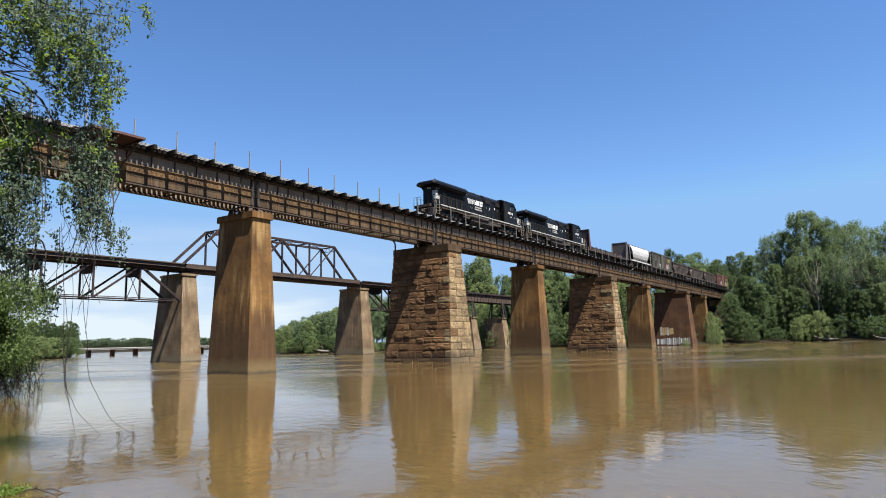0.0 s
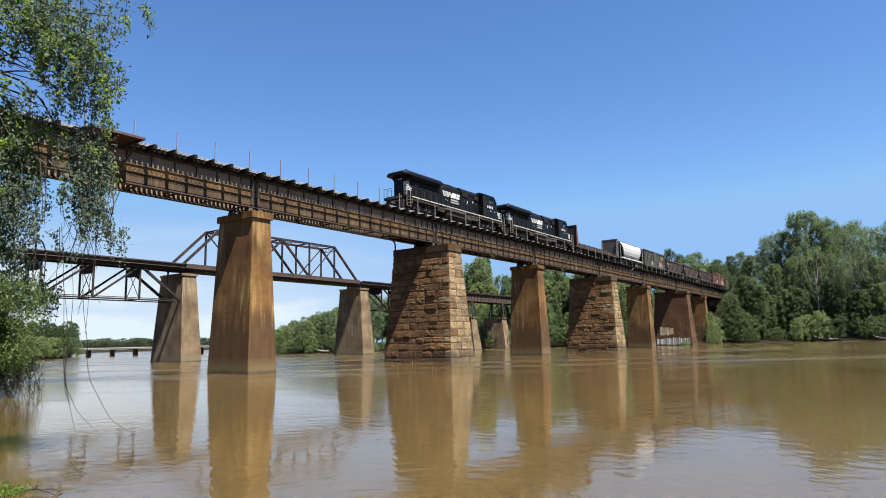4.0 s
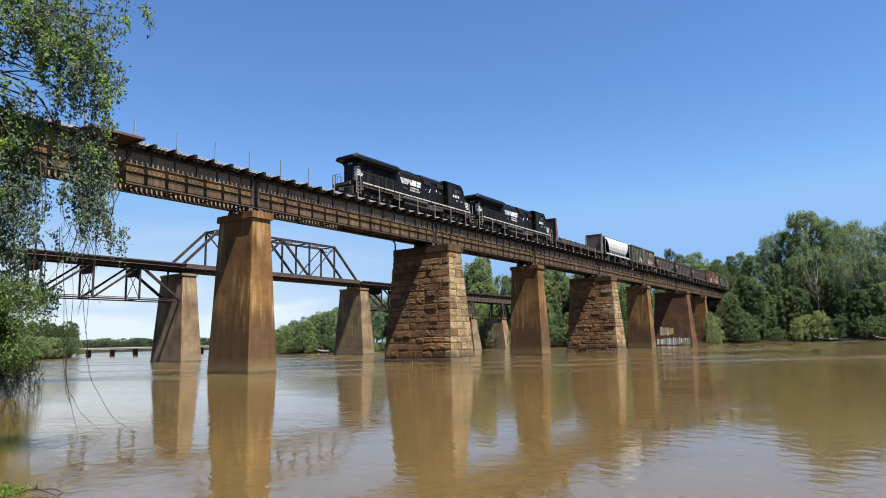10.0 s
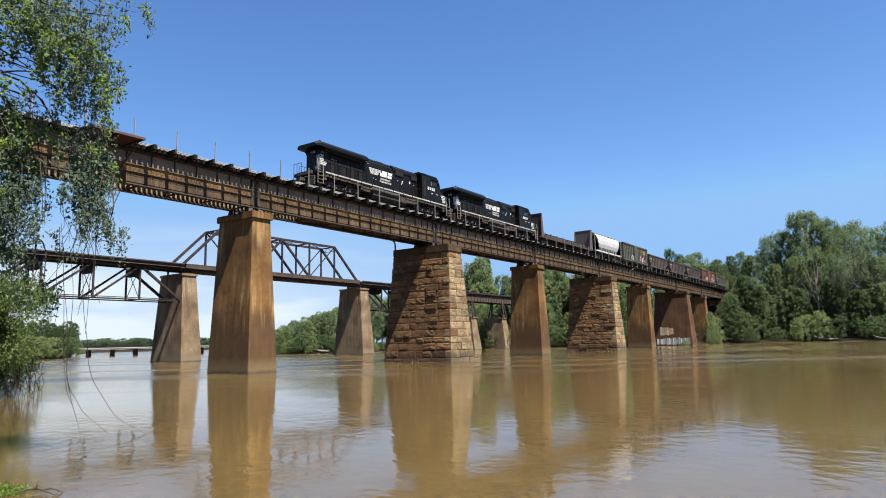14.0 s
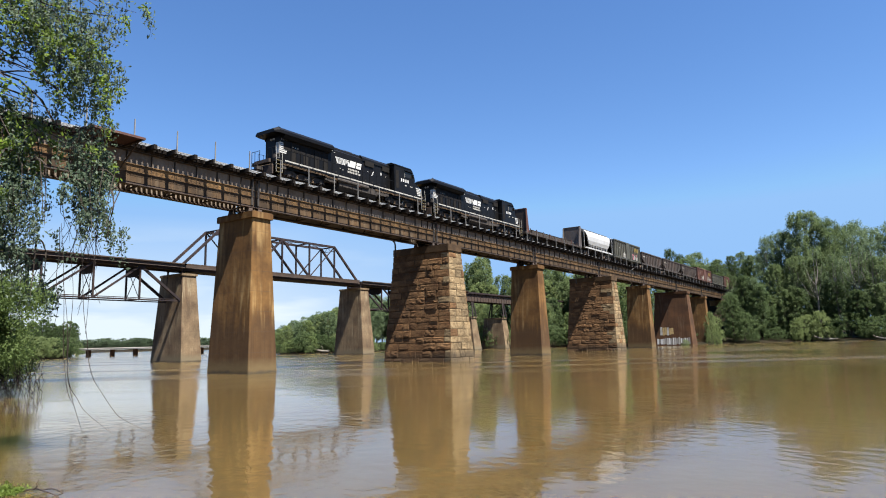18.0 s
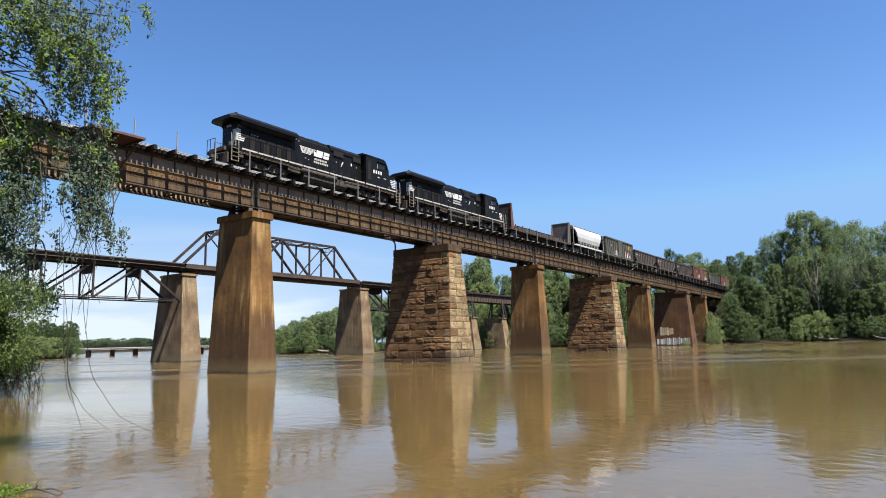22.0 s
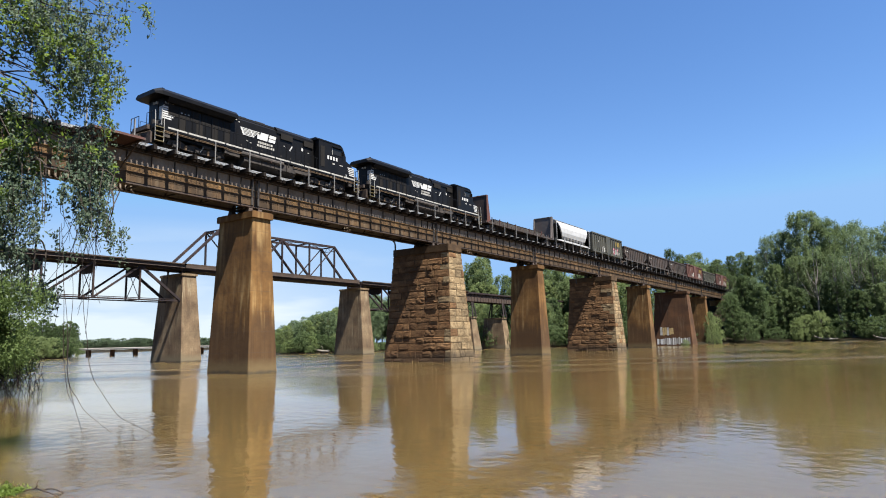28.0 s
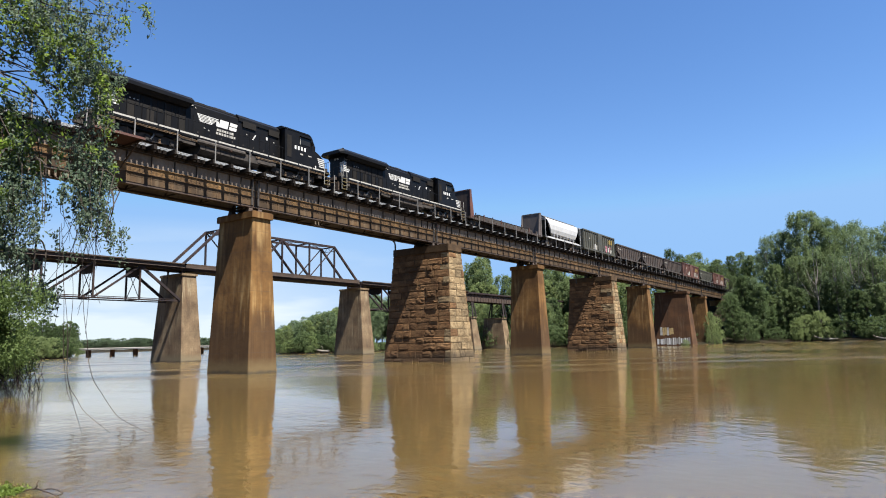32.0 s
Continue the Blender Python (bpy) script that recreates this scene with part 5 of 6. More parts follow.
def ribbed_car(name, label, category, L, top, material, ribs, marks=False, roof=False):
    c = thing(name, pose(0, 0, 0), label, category, "train")
    if roof or marks:
        part("body", Solid().along([(-1.42, 1.2), (-1.1, 0.9), (1.1, 0.9), (1.42, 1.2), (1.42, top), (-1.42, top)], 0.65, L - 0.65), material, c)
    else:
        sheet = [(0.65, top), (L - 0.65, top), (L - 0.65, 2.35), (L - 3.1, 1.05), (3.1, 1.05), (0.65, 2.35)]
        for y in (-1.42, 1.36):
            part("side_sheet", Solid().extrude(sheet, y, y + 0.06), material, c)
        for x, e in ((0.7, 1), (L - 0.7, -1)):
            part("slope_sheet", Solid().extrude([(x, 2.3), (x + e * 2.4, 1.0), (x + e * 2.4, 0.92), (x - e * 0.05, 2.22)], -1.36, 1.36), material, c)
            for y in (-1.3, 1.3):
                part("end_post", box(x - 0.06, x + 0.06, y - 0.05, y + 0.05, 1.0, 2.3), material, c)
    for x in (0.62, L - 0.72):
        part("end_wall", box(x, x + 0.1, -1.44, 1.44, 1.1 if roof or marks else 2.25, top, c=0.01), material, c)
    part("top_chord", box(0.6, L - 0.6, -1.52, -1.36, top - 0.16, top + 0.04).box(0.6, L - 0.6, 1.36, 1.52, top - 0.16, top + 0.04), material, c)
    part("side_sill", box(0.6, L - 0.6, -1.52, -1.38, 1.0, 1.25).box(0.6, L - 0.6, 1.38, 1.52, 1.0, 1.25), material, c)
    rib = box(-0.06, 0.06, -1.53, -1.42, 1.25, top - 0.16, taper=(0.015, 0)).mesh("side_rib", material)
    short_rib = box(-0.06, 0.06, -1.53, -1.42, 2.3, top - 0.16, taper=(0.015, 0)).mesh("side_rib", material)
    for k in range(ribs + 1):
        x = 0.75 + (L - 1.5) * k / ribs
        part("side_rib", rib if roof or marks or 2.6 < x < L - 2.6 else short_rib, None, c, at=pose(x, 0, 0))
    if roof:
        part("roof", Solid().along([(-1.5, top), (1.5, top), (0, top + 0.22)], 0.6, L - 0.6), material, c)
    else:
        part("load", box(0.8, L - 0.8, -1.34, 1.34, top - 1.0, top - 0.35, taper=(0.6, 0.5)), GRIME, c)
        for k in range(3):
            x = L * (k + 1) / 4
            part("discharge_chute", box(x - 1.3, x + 1.3, -1.1, 1.1, 0.95, 0.4, taper=(0.7, 0.6)), GRIME, c)
    rng = random.Random(int(L * 100) + ribs)
    if marks:
        part("side_door", box(L * 0.5 - 1.0, L * 0.5 + 1.0, -1.56, -1.5, 1.2, top - 0.12, c=0.02), material, c, "plain sliding side door")
        for k in range(3):
            part("yellow_mark", box(L - 3.9 + k * 0.75, L - 3.45 + k * 0.75, -1.436, -1.424, top - 1.35, top - 0.55), YELLOW, c)
        # sprayed paint, unreadable: slanted blocks
        for x0, n, z0, h, paints in ((4.6, 6, 1.32, 1.0, (DULL_WHITE, POST, WHITE)), (L - 5.6, 7, 1.35, 0.9, (WHITE, PINK, DULL_WHITE)), (L - 5.2, 5, 2.1, 0.4, (PINK, PINK, RED_OXIDE))):
            for k in range(n):
                x, w, tall, lean = x0 + k * 0.5, rng.uniform(0.3, 0.42), h * rng.uniform(0.7, 1.15), rng.uniform(-0.12, 0.15)
                part("paint_mark", Solid().extrude([(x, z0), (x + w, z0 + 0.05), (x + w + lean, z0 + tall), (x + lean, z0 + tall * 0.9)], -1.437 - 0.002 * (k % 2), -1.424), paints[k % 3] if not roof else DULL_WHITE, c, "sprayed pale paint block" if k == 0 else "")
        for k in range(3):
            x = rng.uniform(1.5, L - 6)
            part("stencil_bar", box(x, x + 0.5, -1.436, -1.424, 2.9 + rng.uniform(-0.2, 0.3), 3.1 + rng.uniform(0, 0.1)), DULL_WHITE, c)
    else:
        for k in range(3):
            x = 1.3 + k * 0.8
            part("stencil_bar", box(x, x + 0.55, -1.436, -1.424, top - 0.95, top - 0.78), DULL_WHITE, c)
    car_ends(c, L)
    return c, L


def build_train():
    a = locomotive("dirty black diesel locomotive with white emblem stripes")
    b = copy_thing(a, pose(22.3, 0, 0))
    b["label"] = "second black diesel locomotive with white emblem stripes"
    for o in b.children_recursive:
        if o.name.startswith("wheelset"):
            WHEELS.append((o, 0.53, o.location.x))
    CARS.extend([(a, 0.0), (b, 22.3)])
    at = 44.6
    plan = [bulkhead_flat, covered_hopper,
            lambda: ribbed_car("ribbed_gondola", "dark ribbed high-sided car with faded painted marks", "freight car", 15.9, 4.3, DARK_CAR, 15, True),
            lambda: ribbed_car("open_hopper", "dark brown open-top hopper car", "hopper car", 14.9, 3.55, BROWN_CAR, 12),
            lambda: ribbed_car("open_hopper", "dark brown open-top hopper car", "hopper car", 15.3, 3.6, BROWN_CAR, 11),
            lambda: ribbed_car("open_hopper", "dark brown open-top hopper car", "hopper car", 15.6, 3.65, BROWN_CAR, 13),
            lambda: ribbed_car("boxcar", "faded red oxide boxcar", "freight car", 17.0, 4.15, RED_OXIDE, 12, True, True),
            lambda: ribbed_car("open_hopper", "dark grey open-top hopper car", "hopper car", 15.5, 3.7, DARK_CAR, 12),
            lambda: ribbed_car("boxcar", "faded red oxide boxcar", "freight car", 15.5, 4.1, RED_OXIDE, 10, True, True),
            lambda: ribbed_car("open_hopper", "dark brown open-top hopper car", "hopper car", 15.3, 3.6, BROWN_CAR, 11)]
    for make in plan:
        c, L = make()
        CARS.append((c, at))
        at += L


build_train()

# ---- trees ----


def smooth_line(pts, n=5):
    """A rounded line through points."""
    out = []
    for k in range(len(pts) - 1):
        a, b, c, d = pts[max(0, k - 1)], pts[k], pts[k + 1], pts[min(len(pts) - 1, k + 2)]
        for i in range(n):
            u = i / n
            out.append(0.5 * ((2 * b) + (c - a) * u + (2 * a - 5 * b + 4 * c - d) * u * u + (3 * b - a - 3 * c + d) * u ** 3))
    return out + [pts[-1]]


def leaf_cloud(points, size, rng, flat=0.5, slim=0.6, facing=None, plain=False):
    """One small folded leaf or spray at each point; facing gives the way that each tends to face."""
    s = Solid()
    for i, p in enumerate(points):
        nrm = Vector((rng.gauss(0, 1), rng.gauss(0, 1), rng.gauss(0, 1)))
        if facing:
            nrm = nrm + facing[i] * 0.5
        d = nrm.cross(Vector((rng.gauss(0, 1), rng.gauss(0, 1), rng.gauss(0, flat)))).normalized()
        e = nrm.cross(d).normalized()
        k = size * rng.uniform(0.6, 1.4)
        a, b = d * k, e * (k * slim)
        n = d.cross(e) * (k * 0.18)
        if plain:
            s.add([p - a, p + b, p + a * 0.9 - b], [(0, 1, 2)])
        else:
            s.add([p - a, p + b + n, p + a, p - b + n], [(0, 1, 2), (0, 2, 3)])
    return s


def crown_mesh(name, rng, h, w, base, lobes, leaves, size, material, sparse=0.0):
    """Leaf sprays on the shells of many small lobes within an uneven crown."""
    pts, ways = [], []
    hubs = []
    lean = [rng.uniform(0.75, 1.25) for _ in range(7)]
    for _ in range(int(lobes * 1.7)):
        t = rng.random() ** 0.85
        a = rng.uniform(0, 2 * math.pi)
        spread = w * (0.25 + 0.8 * math.sin(math.pi * min(1, 0.22 + 0.74 * t)) ** 0.8) * lean[int(a / 2 / math.pi * 6.99)]
        r = spread * rng.random() ** 0.4 * 0.85
        rad = w * rng.uniform(0.06, 0.15) * (1.0 - 0.25 * t)
        z = min(base + (h - base) * (0.04 + 0.94 * t), h - rad * 0.8)
        hubs.append((Vector((r * math.cos(a), r * math.sin(a), z)), rad))
    hubs.append((Vector((0, 0, h - w * 0.15)), w * 0.17))
    total = sum(r * r for _, r in hubs)
    for c, r in hubs:
        for _ in range(int(leaves * r * r / total)):
            d = Vector((rng.gauss(0, 1), rng.gauss(0, 1), rng.gauss(0, 1) + 0.15)).normalized()
            k = r * (0.15 + min(1.05, abs(rng.gauss(0.7, 0.4)))) * (1 + 0.5 * rng.random() * sparse)
            pts.append(c + Vector((d.x * 0.9, d.y * 0.9, d.z * 1.15)) * k)
            out = Vector((c.x, c.y, 0)) / (w * 1.2)
            ways.append((d * 0.8 + out * 0.6 + Vector((0, 0, 0.6))))
    me = bpy.data.meshes.new(name)
    s = leaf_cloud(pts, size, rng, slim=0.8, facing=ways, plain=True)
    me.from_pydata(s.v, [], s.f)
    me.materials.append(material)
    return me, hubs


def trunk_mesh(rng, h, r, hubs, material):
    s = Solid()
    lean = Vector((rng.uniform(-0.04, 0.04), rng.uniform(-0.04, 0.04), 1))
    line = [lean * (h * 0.86 * k / 6) + Vector((rng.uniform(-0.1, 0.1), rng.uniform(-0.1, 0.1), 0)) * k for k in range(7)]
    line[0] = Vector((0, 0, -0.8))
    s.tube(line, [r * (1.15 - 0.15 * k) for k in range(7)], 7)
    for c, _ in hubs[:12]:
        k = min(5, max(1, int(c.z / h * 5)))
        a = line[k]
        m = (a + c) / 2 + Vector((0, 0, -0.05 * h))
        s.tube([a, m, c], [r * 0.32, r * 0.2, r * 0.06], 5)
    return s.mesh("trunk", material)


def tree_kind(seed, h, w, base, lobes, leaves, size, leaf, bark=BARK, r=0.35, sparse=0.0):
    rng = random.Random(seed)
    crown, hubs = crown_mesh("crown", rng, h, w, base, lobes, leaves, size, leaf, sparse)
    return trunk_mesh(rng, h, r, hubs, bark), crown


KINDS = {
    "broad": [tree_kind(21 + k, 20, 5.6, 1.5, 220, 17000, 0.155, LEAF) for k in range(4)],
    "dark": [tree_kind(31 + k, 20, 5.2, 1.0, 210, 16000, 0.155, LEAF_DARK) for k in range(2)],
    "spring": [tree_kind(41 + k, 20, 5.6, 1.0, 220, 17000, 0.155, LEAF_SPRING) for k in range(2)],
    "sparse": [tree_kind(51 + k, 20, 4.6, 3.0, 150, 9000, 0.13, LEAF_GREY, PALE_BARK, 0.26, 1.0) for k in range(2)],
    "tall": [tree_kind(81 + k, 20, 5.4, 2.5, 340, 46000, 0.11, LEAF, PALE_BARK) for k in range(3)],
    "grey": [tree_kind(111 + k, 20, 5.2, 2.0, 260, 30000, 0.115, LEAF_GREY, PALE_BARK, 0.3, 0.4) for k in range(2)],
    "bare": [tree_kind(101 + k, 20, 4.0, 6.0, 90, 2200, 0.12, LEAF_GREY, PALE_BARK, 0.24, 1.0) for k in range(2)],
    "far": [tree_kind(91 + k, 20, 7.0, 0.5, 120, 2600, 0.42, LEAF_HAZE) for k in range(2)],
    "bush": [tree_kind(61 + k, 6, 3.2, 0.0, 110, 6000, 0.10, LEAF_SPRING if k < 2 else LEAF, r=0.1) for k in range(3)],
    # the trees' shade is put into these bushes' leaf colour
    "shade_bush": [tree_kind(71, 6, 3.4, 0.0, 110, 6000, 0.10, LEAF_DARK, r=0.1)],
}
LABELS = {"grey": "tall grey-green leafy tree on the river bank", "bare": "slender pale-trunked tree with few leaves", "far": "distant tree up the river in haze-paled green", "tall": "tall broad leafy tree with pale trunk on the bank", "broad": "tall leafy green tree on the river bank", "dark": "tall dark green tree on the river bank", "spring": "bright green leafy tree on the river bank",
          "sparse": "thin grey-green tree with pale trunk showing", "bush": "low leafy green bush at the water's edge", "shade_bush": "dark green bush with tree shade in its leaf colour"}
tree_rng = random.Random(77)


def plant(kind, deg, r, h, wide=1.0):
    """A tree of a kind by bearing and distance from the camera (or, if short, from the shore), its top h metres over the river."""
    trunk, crown = tree_rng.choice(KINDS[kind])
    r = r + shore_radius(deg) if r < 90 else r
    x, y = r * math.cos(radians(deg)), r * math.sin(radians(deg))
    base = 6 if "bush" in kind else 20
    z = max(0.0, height(x, y))
    k = max(h - z, h * 0.3) / base
    m = Matrix.Translation((x, y, z - 0.15)) @ Matrix.Rotation(tree_rng.uniform(0, 6.28), 4, "Z") @ Matrix.Diagonal((k * wide, k * wide, k, 1))
    t = thing("bush" if "bush" in kind else "tree", m, LABELS[kind], "bush" if "bush" in kind else "tree", "riverside bushes" if "bush" in kind else "riverside trees")
    part("trunk", trunk, None, t)
    part("crown", crown, None, t)
    return t


def bearing(px):
    """The bearing that a share of the view's width has: 0 at its one side, 1 at the other."""
    return math.degrees(TURN) - math.degrees(math.atan((px - 0.5) * 2 * math.tan(radians(69.09 / 2))))


def grove(a, b, n, r0, r1, h0, h1, kinds, wide=1.0):
    for k in range(n):
        s = a + (b - a) * (k + tree_rng.uniform(0.2, 0.8)) / n
        plant(tree_rng.choice(kinds), bearing(s), tree_rng.uniform(r0, r1), tree_rng.uniform(h0, h1), wide * tree_rng.uniform(0.85, 1.15))


# woods on the far bank beyond the bridge's end
for s, r, h, kind, wide in ((0.912, 214, 37.5, "tall", 0.95), (0.885, 218, 33, "grey", 0.85), (0.868, 216, 31.5, "grey", 0.75), (0.937, 212, 34.5, "tall", 0.85), (0.965, 216, 33, "sparse", 0.9), (0.955, 226, 33, "sparse", 0.8),
                            (0.985, 214, 31, "sparse", 0.9), (0.97, 220, 34, "sparse", 0.9), (0.995, 222, 30, "sparse", 1.0), (1.01, 214, 32, "sparse", 1.0), (1.04, 212, 34, "broad", 1.0), (1.08, 210, 32, "dark", 1.0), (0.925, 208, 26, "broad", 0.9), (0.9, 206, 24, "tall", 0.9), (0.875, 206, 22, "tall", 0.9), (0.95, 206, 22, "sparse", 1.0), (0.975, 206, 21, "broad", 1.0), (0.99, 205, 22, "broad", 1.0)):
    plant(kind, bearing(s), r, h, wide)
grove(0.84, 1.1, 16, 7, 12, 11, 17, ["dark", "dark", "broad"], 1.1)
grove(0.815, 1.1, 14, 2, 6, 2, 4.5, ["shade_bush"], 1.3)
grove(0.94, 1.1, 6, 3, 7, 5, 8, ["bush", "shade_bush"], 1.2)
grove(0.815, 0.85, 6, 212, 220, 17, 20, ["broad", "spring"], 1.0)
grove(0.82, 0.86, 6, 198, 202, 14, 19, ["dark", "grey"], 1.0)
grove(0.775, 0.865, 11, 235, 255, 27, 32, ["broad", "broad", "dark"], 1.0)
grove(0.785, 0.83, 6, 238, 252, 25, 28, ["broad", "grey"], 1.2)
plant("dark", bearing(0.757), 255, 35.0, 0.55)
plant("dark", bearing(0.768), 258, 33.0, 0.55)
plant("bush", bearing(0.7975), 172, 8.0, 0.42)
plant("bush", bearing(0.803), 175, 5.0, 0.6)
plant("bush", bearing(0.768), 150, 1.5, 1.3)
plant("bush", bearing(0.803), 182, 7.0, 0.8)
plant("dark", bearing(0.823), 186, 13.0, 1.3)
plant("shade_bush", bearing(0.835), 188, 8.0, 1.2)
for s, r, h in ((0.92, 203, 26), (0.943, 203, 24), (0.966, 203, 30), (0.985, 203, 27), (0.355, 196, 8), (0.368, 197, 9)):
    plant("bare", bearing(s), r, h, 0.9)
# woods seen between the piers
grove(0.605, 0.70, 14, 212, 230, 23, 29, ["broad", "spring", "sparse"], 1.0)
grove(0.893, 0.925, 4, 1.0, 3.0, 5.5, 8.0, ["bush"], 0.9)
plant("spring", bearing(0.541), 212, 30.0, 0.75)
plant("dark", bearing(0.535), 214, 27, 0.9)
plant("spring", bearing(0.552), 206, 20, 1.0)
plant("spring", bearing(0.540), 206, 21, 1.1)
grove(0.52, 0.80, 28, 205, 225, 18, 24, ["broad", "spring", "dark", "sparse"], 1.0)
grove(0.52, 0.77, 20, 8, 16, 9, 15, ["spring", "broad", "dark"], 1.1)
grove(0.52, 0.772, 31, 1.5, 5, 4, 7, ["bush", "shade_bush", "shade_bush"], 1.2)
plant("dark", bearing(0.549), 225, 31.5, 0.5)
plant("broad", bearing(0.535), 214, 28.5, 0.9)
plant("broad", bearing(0.545), 208, 25.0, 0.9)
# the wooded point beyond the old bridge
# their tops climb evenly away from the open river
for k in range(34):
    s, r = 0.308 + 0.11 * (k + tree_rng.random()) / 34, tree_rng.uniform(5, 26)
    plant(tree_rng.choice(["spring", "grey", "grey", "sparse"]), bearing(s), r, (5.8 + 72 * (s - 0.308) + tree_rng.uniform(-0.5, 0.5)) * (1 + r / 115), 1.35)
grove(0.39, 0.53, 26, 18, 34, 14, 18, ["broad", "spring", "grey", "grey"], 1.3)
grove(0.308, 0.53, 38, 1.0, 4, 2.5, 6, ["bush", "bush", "shade_bush"], 1.2)
# the far left bank
grove(0.0, 0.086, 18, 8, 20, 8.5, 11.5, ["dark"], 1.2)
grove(-0.02, 0.088, 14, 12, 30, 9, 11.5, ["broad", "dark"], 1.0)
grove(-0.02, 0.092, 16, 1.5, 5, 4, 6.5, ["bush", "shade_bush"], 1.3)
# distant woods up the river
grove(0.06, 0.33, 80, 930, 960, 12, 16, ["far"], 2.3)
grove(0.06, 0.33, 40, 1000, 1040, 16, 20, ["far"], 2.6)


def near_tree():
    """A tree leaning out over the water, with long hanging twigs."""
    rng = random.Random(9)
    t = thing("overhanging_tree", pose(0, 0, 0), "leafy tree leaning over the water with drooping twigs", "tree")
    root = seen_at(12.5, -11.8, height(*seen_at(12.5, -11.8, 0).xy) - 0.3)
    top = seen_at(12.8, -10.6, 9.5)
    s = Solid()
    line = [root, root.lerp(top, 0.35) + Vector((0, 0, 0.3)), root.lerp(top, 0.7), top]
    s.tube(line, [0.26, 0.21, 0.16, 0.09], 9)
    part("trunk", s, BARK, t)
    twigs = Solid()
    pts, bright = [], []
    # masses of foliage: across, up, half width, half height in metres, twigs, share of leaves coloured as sunlit
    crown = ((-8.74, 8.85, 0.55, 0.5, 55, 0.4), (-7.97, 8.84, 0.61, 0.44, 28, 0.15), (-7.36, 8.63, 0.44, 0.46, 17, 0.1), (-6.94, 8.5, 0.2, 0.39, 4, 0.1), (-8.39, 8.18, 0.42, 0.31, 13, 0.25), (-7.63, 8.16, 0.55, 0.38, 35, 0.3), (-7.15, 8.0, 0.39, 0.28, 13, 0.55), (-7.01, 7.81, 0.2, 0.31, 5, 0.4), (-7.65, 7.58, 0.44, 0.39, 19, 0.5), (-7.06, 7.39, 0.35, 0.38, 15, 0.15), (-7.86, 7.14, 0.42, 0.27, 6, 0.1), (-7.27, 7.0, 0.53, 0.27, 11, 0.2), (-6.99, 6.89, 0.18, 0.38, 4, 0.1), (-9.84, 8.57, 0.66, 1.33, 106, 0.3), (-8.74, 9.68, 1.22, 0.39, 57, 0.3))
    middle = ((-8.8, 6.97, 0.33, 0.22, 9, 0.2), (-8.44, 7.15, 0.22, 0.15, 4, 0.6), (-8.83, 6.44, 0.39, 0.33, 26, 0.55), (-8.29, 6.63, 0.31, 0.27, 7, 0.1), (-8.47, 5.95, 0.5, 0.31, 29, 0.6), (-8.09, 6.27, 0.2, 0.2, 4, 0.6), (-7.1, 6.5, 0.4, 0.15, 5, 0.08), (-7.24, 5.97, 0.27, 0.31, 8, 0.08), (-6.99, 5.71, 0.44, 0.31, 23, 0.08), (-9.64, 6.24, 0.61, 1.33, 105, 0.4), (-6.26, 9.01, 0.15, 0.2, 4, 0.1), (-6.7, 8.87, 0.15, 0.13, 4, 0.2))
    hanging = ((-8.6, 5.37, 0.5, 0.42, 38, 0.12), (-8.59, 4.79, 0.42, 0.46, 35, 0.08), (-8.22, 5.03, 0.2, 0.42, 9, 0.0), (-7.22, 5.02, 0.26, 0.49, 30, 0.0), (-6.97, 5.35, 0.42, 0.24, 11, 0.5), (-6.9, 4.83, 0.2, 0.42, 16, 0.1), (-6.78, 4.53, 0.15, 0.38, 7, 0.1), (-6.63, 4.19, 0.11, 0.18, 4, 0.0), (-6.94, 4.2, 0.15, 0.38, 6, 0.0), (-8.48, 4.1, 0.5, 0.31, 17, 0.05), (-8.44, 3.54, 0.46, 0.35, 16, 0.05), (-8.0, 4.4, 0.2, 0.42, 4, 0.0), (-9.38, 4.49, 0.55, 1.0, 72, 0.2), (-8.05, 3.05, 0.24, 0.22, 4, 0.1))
    for across, up, rx, rz, count, share in crown + middle + hanging:
        deep = rng.uniform(-0.3, 0.3)
        away = 1 + deep / 12.6
        hub = seen_at(12.6 * away, across * away, 1.963 + (up - 1.963) * away)
        a = line[1].lerp(line[3], min(1, max(0, (up - 2.2) / 6)))
        if up < 5.6:
            a = hub + seen_at(rng.uniform(-0.2, 0.2), rng.uniform(-0.5, 0.1), rz + rng.uniform(0.6, 1.0))
        for k in range(1 + (up < 5.6)):
            end = hub + seen_at(rng.uniform(-0.4, 0.4), rx * rng.uniform(-0.2, 0.9), rz * rng.uniform(-0.7, 0.5))
            mid = a.lerp(end, rng.uniform(0.4, 0.65)) + Vector((rng.gauss(0, 0.1), rng.gauss(0, 0.1), rng.uniform(-0.1, 0.75)))
            part("limb", Solid().tube([a, a.lerp(mid, 0.6) + Vector((0, 0, 0.08)), mid, mid.lerp(end, 0.5) + Vector((0, 0, 0.06)), end], [0.02, 0.016, 0.012, 0.008, 0.004], 5), BARK, t)
        for k in range(count):
            near, side, rise = (max(-1.3, min(1.3, rng.gauss(0, 1))) for _ in range(3))
            p = hub + seen_at(near * 0.4, side * 0.5 * rx, rise * 0.5 * rz + 0.18)
            length = rng.uniform(0.2, 0.75)
            drift = Vector((rng.uniform(-0.3, 0.3), rng.uniform(-0.3, 0.3), 0))
            n = 6
            chain = [p + drift * (i / n) * length + Vector((0, 0, 0.08 * math.sin(i / n * 3) - length * (i / n) ** 1.3)) for i in range(n + 1)]
            twigs.tube([chain[0], chain[2], chain[4], chain[6]], [0.006, 0.005, 0.004, 0.002], 4)
